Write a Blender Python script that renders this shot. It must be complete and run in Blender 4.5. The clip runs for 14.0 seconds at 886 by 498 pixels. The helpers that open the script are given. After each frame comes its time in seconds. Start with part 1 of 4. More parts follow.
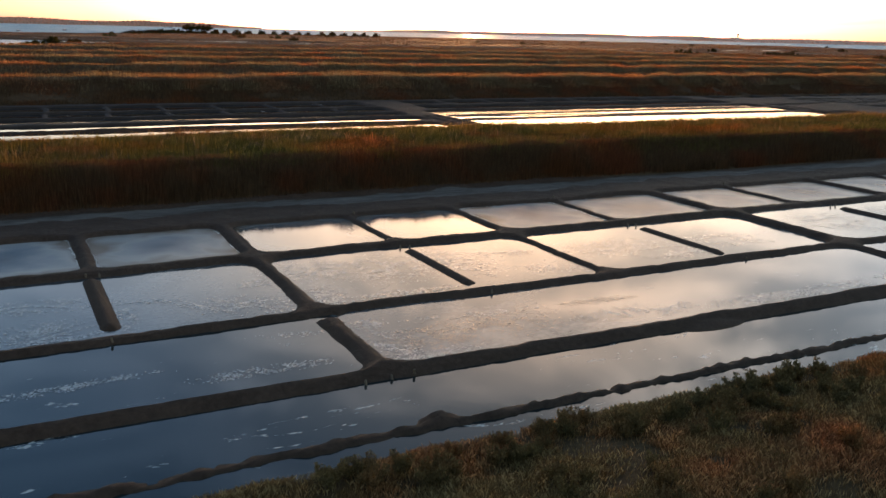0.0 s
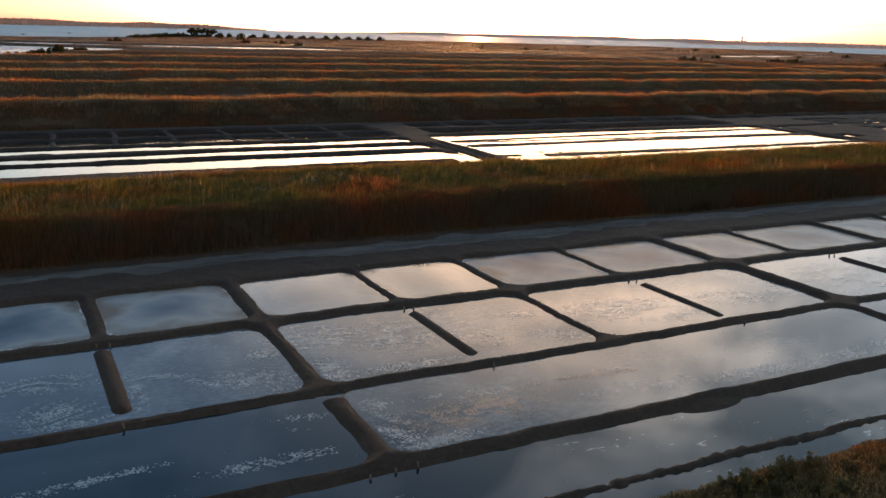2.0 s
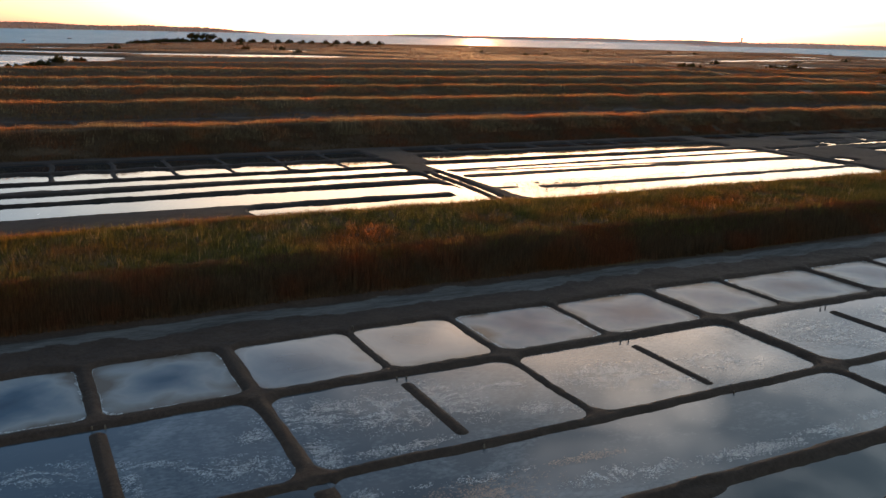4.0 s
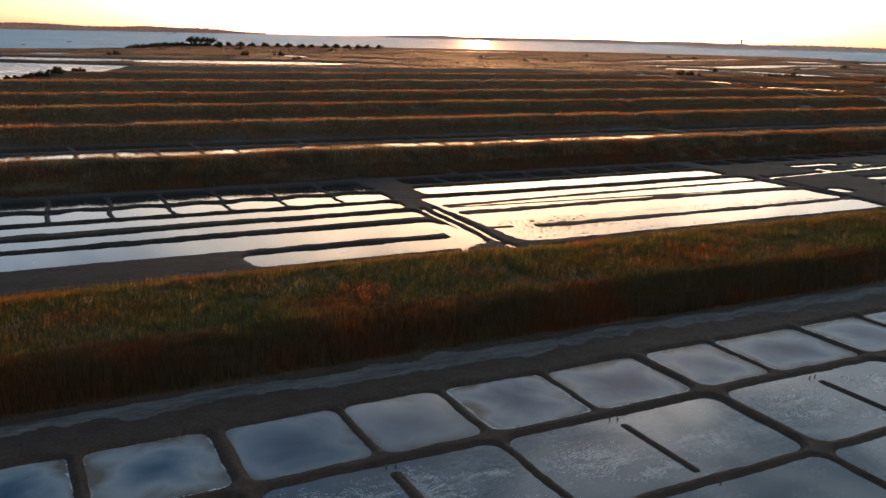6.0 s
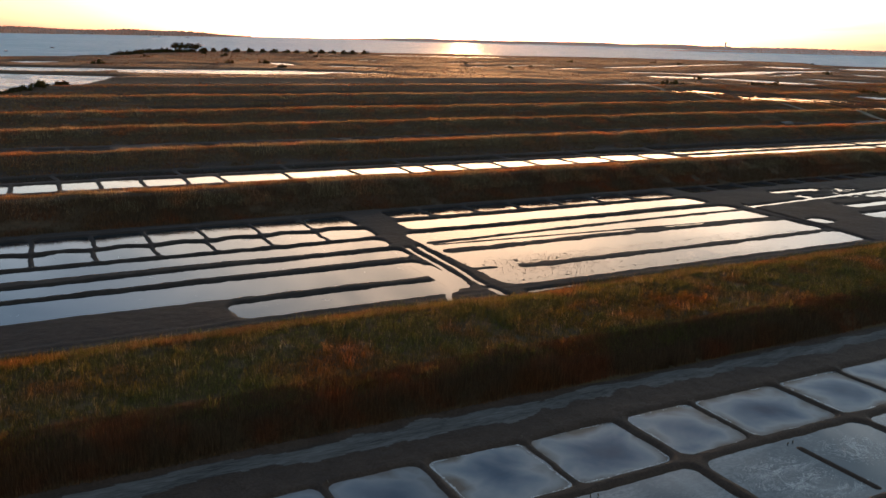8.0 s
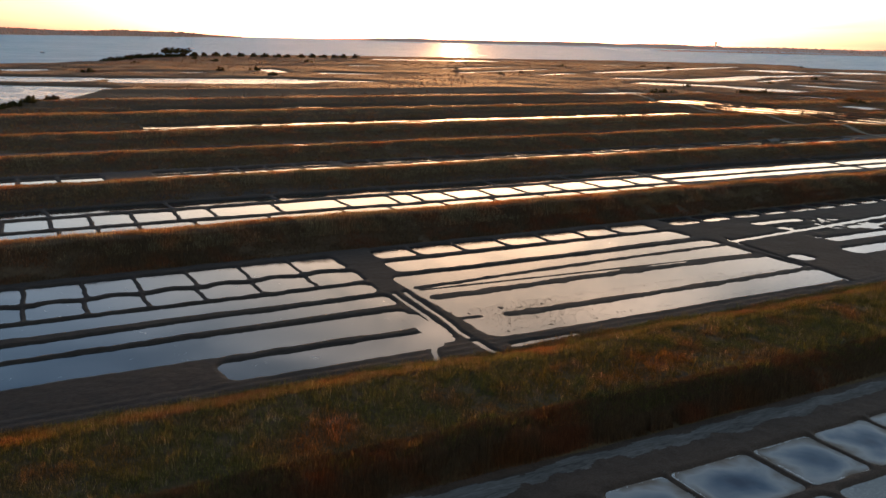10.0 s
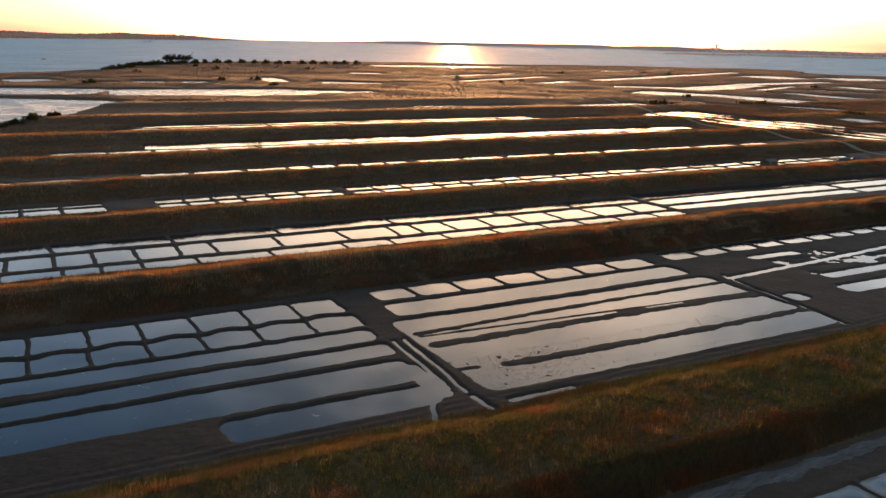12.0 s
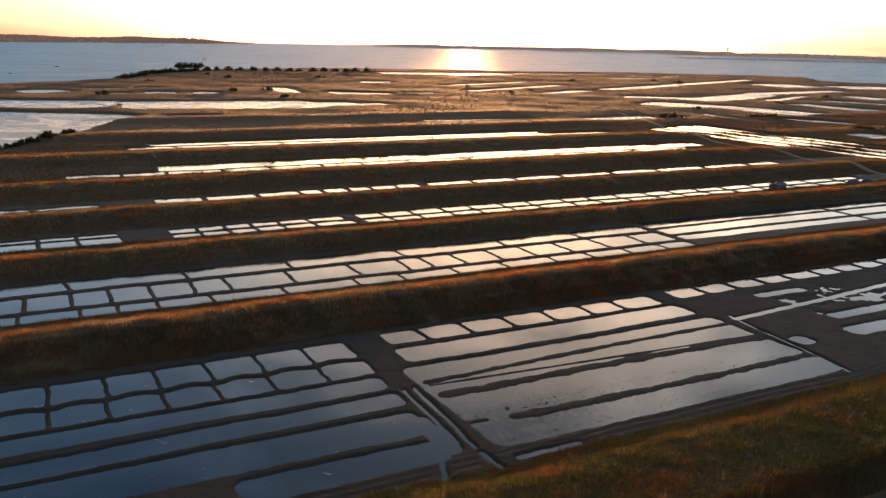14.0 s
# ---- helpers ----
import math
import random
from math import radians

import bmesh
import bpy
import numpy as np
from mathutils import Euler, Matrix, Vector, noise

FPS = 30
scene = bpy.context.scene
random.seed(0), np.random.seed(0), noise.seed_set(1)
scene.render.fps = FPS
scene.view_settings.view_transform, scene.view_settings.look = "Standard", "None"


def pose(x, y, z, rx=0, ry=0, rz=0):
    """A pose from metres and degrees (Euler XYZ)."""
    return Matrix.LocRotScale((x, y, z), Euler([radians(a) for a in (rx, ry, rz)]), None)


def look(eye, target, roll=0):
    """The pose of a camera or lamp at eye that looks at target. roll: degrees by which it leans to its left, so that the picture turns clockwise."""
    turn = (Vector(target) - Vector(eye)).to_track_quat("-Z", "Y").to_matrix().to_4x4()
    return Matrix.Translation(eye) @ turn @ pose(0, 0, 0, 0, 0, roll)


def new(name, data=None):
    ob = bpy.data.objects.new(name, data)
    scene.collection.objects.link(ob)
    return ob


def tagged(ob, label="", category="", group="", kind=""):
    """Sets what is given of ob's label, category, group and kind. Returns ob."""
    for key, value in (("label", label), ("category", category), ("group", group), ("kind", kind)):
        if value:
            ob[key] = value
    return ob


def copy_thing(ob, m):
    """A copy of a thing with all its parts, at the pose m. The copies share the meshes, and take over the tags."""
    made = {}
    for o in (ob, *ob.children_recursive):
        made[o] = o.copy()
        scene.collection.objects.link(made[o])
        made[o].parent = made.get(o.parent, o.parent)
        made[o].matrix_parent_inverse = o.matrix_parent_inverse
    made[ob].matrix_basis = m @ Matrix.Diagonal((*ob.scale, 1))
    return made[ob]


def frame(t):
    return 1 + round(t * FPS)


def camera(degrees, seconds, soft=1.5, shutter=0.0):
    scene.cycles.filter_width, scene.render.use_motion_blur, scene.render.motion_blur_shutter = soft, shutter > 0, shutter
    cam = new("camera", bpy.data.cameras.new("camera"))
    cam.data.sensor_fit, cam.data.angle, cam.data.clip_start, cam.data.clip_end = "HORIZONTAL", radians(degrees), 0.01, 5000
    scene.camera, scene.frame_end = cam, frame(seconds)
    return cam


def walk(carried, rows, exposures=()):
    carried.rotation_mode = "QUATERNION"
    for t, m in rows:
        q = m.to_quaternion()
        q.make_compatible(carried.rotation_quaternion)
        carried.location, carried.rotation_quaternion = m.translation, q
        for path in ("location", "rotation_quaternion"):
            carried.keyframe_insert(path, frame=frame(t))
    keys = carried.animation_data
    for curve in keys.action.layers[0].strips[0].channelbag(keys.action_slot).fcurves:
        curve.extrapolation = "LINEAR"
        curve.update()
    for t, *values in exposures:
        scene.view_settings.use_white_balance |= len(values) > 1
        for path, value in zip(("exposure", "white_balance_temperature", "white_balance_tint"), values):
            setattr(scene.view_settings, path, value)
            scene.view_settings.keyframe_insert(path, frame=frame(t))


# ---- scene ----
cam = camera(54.0, 14.0)
PATH = [
    (0, (-0.449, -0.313, 8.685), (8.527, 16.889, 3.834), 1.44),
    (0.5, (-0.378, -0.345, 9.303), (8.583, 16.869, 4.466), 1.46),
    (1, (-0.400, -0.298, 9.948), (8.549, 16.924, 5.118), 1.48),
    (1.5, (-0.486, -0.264, 10.594), (8.424, 16.978, 5.763), 1.46),
    (2, (-0.507, -0.274, 11.271), (8.405, 16.969, 6.452), 1.58),
    (2.5, (-0.435, -0.335, 11.908), (8.489, 16.899, 7.074), 1.62),
    (3, (-0.351, -0.318, 12.564), (8.584, 16.919, 7.759), 1.47),
    (5.5, (0.345, 0.258, 17.059), (9.231, 17.526, 12.278), 1.43),
    (6, (0.494, 0.306, 17.948), (9.408, 17.560, 13.170), 1.50),
    (6.5, (0.619, 0.353, 18.831), (9.579, 17.585, 14.056), 1.43),
    (7, (0.677, 0.533, 19.852), (9.722, 17.718, 15.070), 1.49),
    (7.5, (0.796, 0.608, 20.816), (9.900, 17.767, 16.053), 1.42),
    (8, (0.839, 0.673, 21.751), (10.029, 17.796, 17.024), 1.45),
    (10.5, (1.159, 0.125, 28.313), (10.532, 17.144, 23.571), 1.31),
    (11, (1.195, 0.184, 29.492), (10.586, 17.198, 24.766), 1.28),
    (11.5, (1.298, 0.200, 30.898), (10.655, 17.233, 26.174), 1.30),
    (12, (1.228, 0.090, 32.294), (10.559, 17.140, 27.580), 1.28),
    (12.5, (1.063, -0.126, 33.707), (10.355, 16.949, 29.004), 1.28),
    (13, (0.954, -0.308, 35.138), (10.196, 16.804, 30.474), 1.35),
    (13.5, (0.893, -0.387, 36.605), (10.078, 16.758, 31.951), 1.32),
    (14, (0.843, -0.350, 38.056), (9.979, 16.817, 33.385), 1.29),
]
EXPOSURES = [(0.0, 2.44, 6880, 14), (14.0, 2.38, 6880, 14)]
walk(cam, [(t, look(eye, target, roll)) for t, eye, target, roll in PATH], EXPOSURES)

# ---- light: a low sun over the bay, and its sky ----
SUN_AZ, SUN_EL = radians(29.2), radians(1.15)          # azimuth from +y towards +x
SUN_DIR = Vector((math.sin(SUN_AZ) * math.cos(SUN_EL), math.cos(SUN_AZ) * math.cos(SUN_EL), math.sin(SUN_EL)))


def place(nt, scale=(1, 1, 1)):
    co = nt.nodes.new("ShaderNodeNewGeometry")
    mp = nt.nodes.new("ShaderNodeMapping")
    mp.inputs["Scale"].default_value = scale
    nt.links.new(co.outputs["Position"], mp.inputs["Vector"])
    return mp.outputs["Vector"]


def noise_node(nt, vec, scale, detail=5.0, rough=0.6, distort=0.0):
    n = nt.nodes.new("ShaderNodeTexNoise")
    n.inputs["Scale"].default_value, n.inputs["Detail"].default_value = scale, detail
    n.inputs["Roughness"].default_value, n.inputs["Distortion"].default_value = rough, distort
    nt.links.new(vec, n.inputs["Vector"])
    return n.outputs["Fac"]


def ramp(nt, fac, stops):
    r = nt.nodes.new("ShaderNodeValToRGB")
    els = r.color_ramp.elements
    while len(els) < len(stops):
        els.new(0.5)
    for e, (p, c) in zip(els, stops):
        e.position, e.color = p, (*c, 1)
    nt.links.new(fac, r.inputs["Fac"])
    return r.outputs["Color"]


def mix(nt, fac, a, b, mode="MIX"):
    m = nt.nodes.new("ShaderNodeMix")
    m.data_type, m.blend_type = "RGBA", mode
    for key, v in (("Factor", fac), ("A", a), ("B", b)):
        if isinstance(v, (float, int)):
            m.inputs[key].default_value = v
        elif isinstance(v, tuple):
            m.inputs[key].default_value = (*v, 1)
        else:
            nt.links.new(v, m.inputs[key])
    return m.outputs["Result"]


def make_world():
    w = bpy.data.worlds.new("sunset_sky")
    scene.world = w
    w.use_nodes = True
    nt = w.node_tree
    nt.nodes.clear()
    out = nt.nodes.new("ShaderNodeOutputWorld")
    bg = nt.nodes.new("ShaderNodeBackground")
    sky = nt.nodes.new("ShaderNodeTexSky")
    sky.sky_type = "NISHITA"
    sky.sun_disc = False
    sky.sun_elevation = SUN_EL
    sky.sun_rotation = SUN_AZ
    sky.air_density, sky.dust_density, sky.ozone_density = 1.0, 1.2, 1.6
    co = nt.nodes.new("ShaderNodeTexCoord")
    way = co.outputs["Generated"]

    def along(axis, lo, hi):
        """How far the view points along an axis, as 0..1 between lo and hi."""
        d, r = nt.nodes.new("ShaderNodeVectorMath"), nt.nodes.new("ShaderNodeMapRange")
        d.operation, d.inputs[1].default_value = "DOT_PRODUCT", axis
        r.interpolation_type = "SMOOTHSTEP"
        r.inputs["From Min"].default_value, r.inputs["From Max"].default_value = lo, hi
        nt.links.new(way, d.inputs[0])
        nt.links.new(d.outputs["Value"], r.inputs["Value"])
        return r.outputs["Result"]

    def scaled(value, a, c):
        r = nt.nodes.new("ShaderNodeMapRange")
        r.inputs["To Min"].default_value, r.inputs["To Max"].default_value = a, c
        nt.links.new(value, r.inputs["Value"])
        return r.outputs["Result"]

    # evening haze near the horizon, and its glow round the sun
    high = along((0, 0, 1), 0.02, 0.5)
    hs = nt.nodes.new("ShaderNodeHueSaturation")
    nt.links.new(sky.outputs["Color"], hs.inputs["Color"])
    nt.links.new(scaled(high, 0.72, 1.1), hs.inputs["Saturation"])
    nt.links.new(scaled(high, 1.0, 0.66), hs.inputs["Value"])
    glow = mix(nt, along(tuple(SUN_DIR), 0.86, 1.0), (1.0, 1.0, 1.0), (1.6, 1.4, 1.1))
    col = mix(nt, 1.0, hs.outputs["Color"], glow, "MULTIPLY")
    col = mix(nt, 1.0, col, mix(nt, high, (1.0, 1.0, 1.0), (0.80, 0.98, 1.03)), "MULTIPLY")
    col = mix(nt, 1.0, col, mix(nt, along((0, 0, 1), 0.0, 0.13), (0.86, 0.79, 0.84), (1.0, 1.0, 1.0)), "MULTIPLY")
    # clear cool air above the haze; the dusty pink of the anti-twilight opposite the sun
    col = mix(nt, 1.0, col, mix(nt, along((0, 0, 1), 0.02, 0.14), (1.0, 1.0, 1.0), (0.79, 0.95, 1.22)), "MULTIPLY")
    col = mix(nt, 1.0, col, mix(nt, along(tuple(-SUN_DIR), 0.1, 0.9), (1.0, 1.0, 1.0), (1.3, 1.08, 1.0)), "MULTIPLY")
    col = mix(nt, 1.0, col, mix(nt, along((0, 0, 1), 0.6, 0.95), (1.0, 1.0, 1.0), (1.35, 1.18, 1.05)), "MULTIPLY")
    # higher up the sky is brighter and warmer on the cloudy side
    side = mix(nt, along((math.cos(SUN_AZ), -math.sin(SUN_AZ), 0.25), -0.35, 0.45), (0.82, 0.92, 0.99), (1.9, 1.54, 1.18))
    col = mix(nt, 1.0, col, mix(nt, along((0, 0, 1), 0.15, 0.42), (1.0, 1.0, 1.0), side), "MULTIPLY")
    # a veil of thin cloud that thickens to the right of the sun
    mp = nt.nodes.new("ShaderNodeMapping")
    mp.inputs["Scale"].default_value = (2.0, 2.0, 5.5)
    nt.links.new(way, mp.inputs["Vector"])
    nz = noise_node(nt, mp.outputs["Vector"], 2.3, 7.0, 0.6, 0.6)
    cover = nt.nodes.new("ShaderNodeMath")
    cover.operation = "MULTIPLY"
    nt.links.new(scaled(along((math.cos(SUN_AZ), -math.sin(SUN_AZ), 0.25), -0.25, 0.5), 0.28, 1.0), cover.inputs[0])
    nt.links.new(ramp(nt, nz, [(0.42, (0, 0, 0)), (0.62, (1, 1, 1))]), cover.inputs[1])
    thick = nt.nodes.new("ShaderNodeMath")
    thick.operation = "MULTIPLY"
    nt.links.new(cover.outputs["Value"], thick.inputs[0])
    nt.links.new(scaled(along((0, 0, 1), 0.08, 0.40), 0.3, 1.0), thick.inputs[1])
    veil = mix(nt, thick.outputs["Value"], (1.0, 1.0, 1.0), (3.3, 2.85, 2.5))
    col = mix(nt, 1.0, col, veil, "MULTIPLY")
    nt.links.new(col, bg.inputs["Color"])
    nt.links.new(bg.outputs["Background"], out.inputs["Surface"])
    bg.inputs["Strength"].default_value = 0.15


make_world()
sun_data = bpy.data.lights.new("sun", "SUN")
sun_data.energy, sun_data.angle, sun_data.color = 2.4, radians(0.6), (1.0, 0.47, 0.18)
sun = new("sun", sun_data)
sun.matrix_world = look((0, 0, 60), tuple(Vector((0, 0, 60)) - SUN_DIR))


# ---- materials ----
def mat(name, rough=0.8, spec=0.3):
    m = bpy.data.materials.new(name)
    m.use_nodes = True
    nt = m.node_tree
    b = nt.nodes["Principled BSDF"]
    b.inputs["Roughness"].default_value = rough
    b.inputs["Specular IOR Level"].default_value = spec
    return m, nt, b


def bump(nt, b, height, strength, distance):
    n = nt.nodes.new("ShaderNodeBump")
    n.inputs["Strength"].default_value, n.inputs["Distance"].default_value = strength, distance
    nt.links.new(height, n.inputs["Height"])
    nt.links.new(n.outputs["Normal"], b.inputs["Normal"])


def earth(name, dark, light, scale, rough, grain=9.0, relief=0.05, spec=0.3, stretch=(1, 1, 1)):
    m, nt, b = mat(name, rough, spec)
    v = place(nt, stretch)
    big, small = noise_node(nt, v, scale), noise_node(nt, v, grain, 6.0, 0.7)
    col = ramp(nt, big, [(0.32, dark), (0.68, light)])
    col = mix(nt, 0.55, col, ramp(nt, small, [(0.25, tuple(c * 0.45 for c in dark)), (0.75, tuple(min(1, c * 1.6) for c in light))]))
    nt.links.new(col, b.inputs["Base Color"])
    bump(nt, b, small, 0.9, relief)
    return m


MUD = earth("wet_mud", (0.026, 0.015, 0.010), (0.058, 0.036, 0.025), 0.7, 0.8, 6.0, 0.06, 0.12)
CRUST = earth("pale_dried_mud", (0.018, 0.013, 0.010), (0.135, 0.115, 0.102), 0.55, 0.85, 4.0, 0.05, 0.05, (0.3, 1.9, 1))
SILT = earth("wet_grey_silt", (0.017, 0.011, 0.008), (0.040, 0.028, 0.022), 0.5, 0.78, 5.0, 0.03, 0.07, (0.4, 1.2, 1))
SOIL = earth("dry_grass_soil", (0.040, 0.025, 0.012), (0.085, 0.054, 0.026), 0.5, 0.95, 5.0, 0.12, 0.1)
MARSH = earth("marsh_turf", (0.038, 0.021, 0.011), (0.076, 0.044, 0.023), 0.06, 0.95, 1.4, 0.08, 0.1)


def leafy(name, stops, thin=0.45, green=(0.80, 0.97, 0.62)):
    """Blades and leaves: lit through from behind as well as from the front."""
    m = bpy.data.materials.new(name)
    m.use_nodes = True
    nt = m.node_tree
    nt.nodes.clear()
    out = nt.nodes.new("ShaderNodeOutputMaterial")
    geo = nt.nodes.new("ShaderNodeNewGeometry")
    col = ramp(nt, geo.outputs["Random Per Island"], stops)
    patch = noise_node(nt, place(nt), 0.16, 4.0)
    col = mix(nt, 0.85, col, ramp(nt, patch, [(0.48, green), (0.64, (1.4, 0.86, 0.62))]), "MULTIPLY")
    rust = ramp(nt, noise_node(nt, place(nt), 0.11, 3.0, 0.5), [(0.55, (1, 1, 1)), (0.65, (1.3, 0.94, 0.74))])
    col = mix(nt, 1.0, col, rust, "MULTIPLY")
    d = nt.nodes.new("ShaderNodeBsdfDiffuse")
    t = nt.nodes.new("ShaderNodeBsdfTranslucent")
    s = nt.nodes.new("ShaderNodeMixShader")
    s.inputs["Fac"].default_value = thin
    nt.links.new(col, d.inputs["Color"])
    nt.links.new(col, t.inputs["Color"])
    nt.links.new(d.outputs["BSDF"], s.inputs[1])
    nt.links.new(t.outputs["BSDF"], s.inputs[2])
    nt.links.new(s.outputs["Shader"], out.inputs["Surface"])
    return m


# Straw; its pale colour also stands in for sunlight on the crests.
STRAW = leafy("pale_straw_grass", [(0.0, (0.10, 0.070, 0.040)), (0.6, (0.19, 0.135, 0.080)), (1.0, (0.40, 0.30, 0.19))], 0.5, (0.9, 0.95, 0.85))
GRASS = leafy("embankment_grass", [(0.0, (0.050, 0.040, 0.018)), (0.45, (0.082, 0.062, 0.027)), (0.75, (0.135, 0.092, 0.042)), (1.0, (0.26, 0.17, 0.08))], 0.45, (0.74, 1.0, 0.56))
RUST = leafy("rust_brown_grass", [(0.0, (0.080, 0.042, 0.025)), (0.6, (0.135, 0.072, 0.041)), (1.0, (0.225, 0.140, 0.080))], 0.4, (0.85, 0.98, 0.78))
SCRUB = leafy("dark_brown_scrub", [(0.0, (0.050, 0.030, 0.020)), (0.6, (0.092, 0.052, 0.032)), (1.0, (0.155, 0.088, 0.052))], 0.35, (0.9, 0.98, 0.85))
DRYGRASS = leafy("dry_bank_grass", [(0.0, (0.115, 0.064, 0.034)), (0.55, (0.225, 0.134, 0.074)), (1.0, (0.46, 0.31, 0.19))], 0.45, (0.72, 0.86, 0.66))
LEAF = leafy("seablite_leaf", [(0.0, (0.085, 0.058, 0.032)), (0.6, (0.135, 0.092, 0.050)), (1.0, (0.20, 0.14, 0.075))], 0.3, (0.85, 1.0, 0.8))


def water_mat(name, deep, scum, lo, hi, scale, rough, ripple, stretch=(1, 1, 1), dull=0.3):
    """Still shallow water; scum: the pale salt and algae that float on it or lie just under it; on the sea, painted
    ripple sheen.
    """
    m, nt, b = mat(name, rough, 0.5)
    b.inputs["IOR"].default_value = 1.33
    v = place(nt, stretch)
    n = noise_node(nt, v, scale, 8.0, 0.64, 1.4)
    f = noise_node(nt, v, max(scale * 7, 4.5), 4.0, 0.65, 0.6)
    s = nt.nodes.new("ShaderNodeMath")
    s.operation = "MULTIPLY_ADD"
    nt.links.new(f, s.inputs[0])
    s.inputs[1].default_value = 0.47
    nt.links.new(n, s.inputs[2])
    mask = ramp(nt, s.outputs["Value"], [(lo, (0, 0, 0)), (hi, (1, 1, 1))])
    col = mix(nt, mask, deep, scum)
    nt.links.new(col, b.inputs["Base Color"])
    r = nt.nodes.new("ShaderNodeMapRange")
    r.inputs["To Min"].default_value, r.inputs["To Max"].default_value = rough, rough + dull
    nt.links.new(mask, r.inputs["Value"])
    nt.links.new(r.outputs["Result"], b.inputs["Roughness"])
    if ripple:
        bump(nt, b, noise_node(nt, place(nt), 5.0, 3.0), ripple, 0.02)
    return m


POOL = water_mat("still_water", (0.010, 0.017, 0.020), (0.24, 0.23, 0.21), 0.92, 0.96, 0.30, 0.025, 0.03)
FLECKED = water_mat("still_water_with_foam_flecks", (0.010, 0.018, 0.020), (0.34, 0.34, 0.32), 0.89, 0.925, 0.55, 0.025, 0.03, (0.6, 1.5, 1))
BRINE = water_mat("brine_with_salt_scum", (0.040, 0.047, 0.052), (0.15, 0.155, 0.155), 0.72, 0.98, 0.13, 0.03, 0.03, (0.8, 1.3, 1), 0.12)
SHALLOW = water_mat("water_film_on_mud", (0.030, 0.028, 0.026), (0.050, 0.040, 0.032), 0.76, 0.88, 0.30, 0.07, 0.08, (1, 1, 1), 0.06)
SHALLOW.node_tree.nodes["Principled BSDF"].inputs["Specular IOR Level"].default_value = 0.36
LAGOON = water_mat("rippled_lagoon_water", (0.05, 0.075, 0.09), (0.07, 0.10, 0.12), 0.66, 0.96, 0.05, 0.22, 0.0)
bump(LAGOON.node_tree, LAGOON.node_tree.nodes["Principled BSDF"], noise_node(LAGOON.node_tree, place(LAGOON.node_tree, (1, 0.6, 1)), 0.6, 5.0, 0.65, 0.5), 1.0, 0.55)


def pan_mat(name, rough, film):
    """Pale brine: deep and blue-grey in the middle, salt settling towards the edges."""
    m, nt, b = mat(name, rough, 0.5)
    b.inputs["IOR"].default_value = 1.33
    co, info = nt.nodes.new("ShaderNodeTexCoord"), nt.nodes.new("ShaderNodeObjectInfo")
    v = nt.nodes.new("ShaderNodeVectorMath")
    v.operation = "SUBTRACT"
    v.inputs[1].default_value = (0.5, 0.5, 0.0)
    nt.links.new(co.outputs["Generated"], v.inputs[0])
    a = nt.nodes.new("ShaderNodeVectorMath")
    a.operation = "ABSOLUTE"
    nt.links.new(v.outputs[0], a.inputs[0])
    sep = nt.nodes.new("ShaderNodeSeparateXYZ")
    nt.links.new(a.outputs[0], sep.inputs[0])
    big = nt.nodes.new("ShaderNodeMath")
    big.operation = "SMOOTH_MAX"
    big.inputs[2].default_value = 0.2
    nt.links.new(sep.outputs["X"], big.inputs[0])
    nt.links.new(sep.outputs["Y"], big.inputs[1])
    n = nt.nodes.new("ShaderNodeTexNoise")
    n.noise_dimensions = "4D"
    n.inputs["Scale"].default_value, n.inputs["Detail"].default_value, n.inputs["Distortion"].default_value = 0.32, 4.0, 0.5
    nt.links.new(place(nt), n.inputs["Vector"])
    w = nt.nodes.new("ShaderNodeMath")
    w.operation = "MULTIPLY"
    w.inputs[1].default_value = 40.0
    nt.links.new(info.outputs["Random"], w.inputs[0])
    nt.links.new(w.outputs[0], n.inputs["W"])
    s = nt.nodes.new("ShaderNodeMath")
    s.operation = "MULTIPLY_ADD"
    s.inputs[1].default_value = 0.75
    nt.links.new(n.outputs["Fac"], s.inputs[0])
    nt.links.new(big.outputs[0], s.inputs[2])
    stops = ((0.35, 0.045, 0.075, 0.115), (0.50, 0.090, 0.135, 0.180), (0.64, 0.21, 0.24, 0.27), (0.76, 0.36, 0.35, 0.34), (0.90, 0.20, 0.15, 0.115))
    col = ramp(nt, s.outputs[0], [(p, (r * film, g * film, u * film)) for p, r, g, u in stops])
    nt.links.new(col, b.inputs["Base Color"])
    bump(nt, b, noise_node(nt, place(nt), 5.0, 3.0), 0.03, 0.02)
    return m


PAN = pan_mat("pale_brine_under_a_salt_film", 0.22, 0.66)
PAN.node_tree.nodes["Principled BSDF"].inputs["Specular IOR Level"].default_value = 0.05
FOAM = earth("drifting_salt_foam", (0.17, 0.175, 0.175), (0.36, 0.36, 0.35), 1.2, 0.14, 8.0, 0.002, 0.5)
FLAKE = earth("brown_algae_flakes", (0.11, 0.078, 0.06), (0.22, 0.16, 0.125), 1.2, 0.25, 9.0, 0.003, 0.45)
RIM = earth("white_salt_rim", (0.26, 0.24, 0.22), (0.62, 0.60, 0.57), 0.8, 0.7, 9.0, 0.01, 0.2)
CLEAR = pan_mat("clear_brine", 0.04, 0.35)
# Blue base and paler streaks stand in for sky mirrored by the ripples.
SEA = water_mat("sea", (0.13, 0.31, 0.39), (0.24, 0.44, 0.52), 0.66, 0.82, 0.022, 0.5, 0.0, (0.5, 2.0, 1), 0.1)
b = SEA.node_tree.nodes["Principled BSDF"]
b.inputs["Specular IOR Level"].default_value = 0.10
bump(SEA.node_tree, b, noise_node(SEA.node_tree, place(SEA.node_tree, (1, 2.2, 1)), 0.22, 6.0, 0.7), 1.0, 2.2)


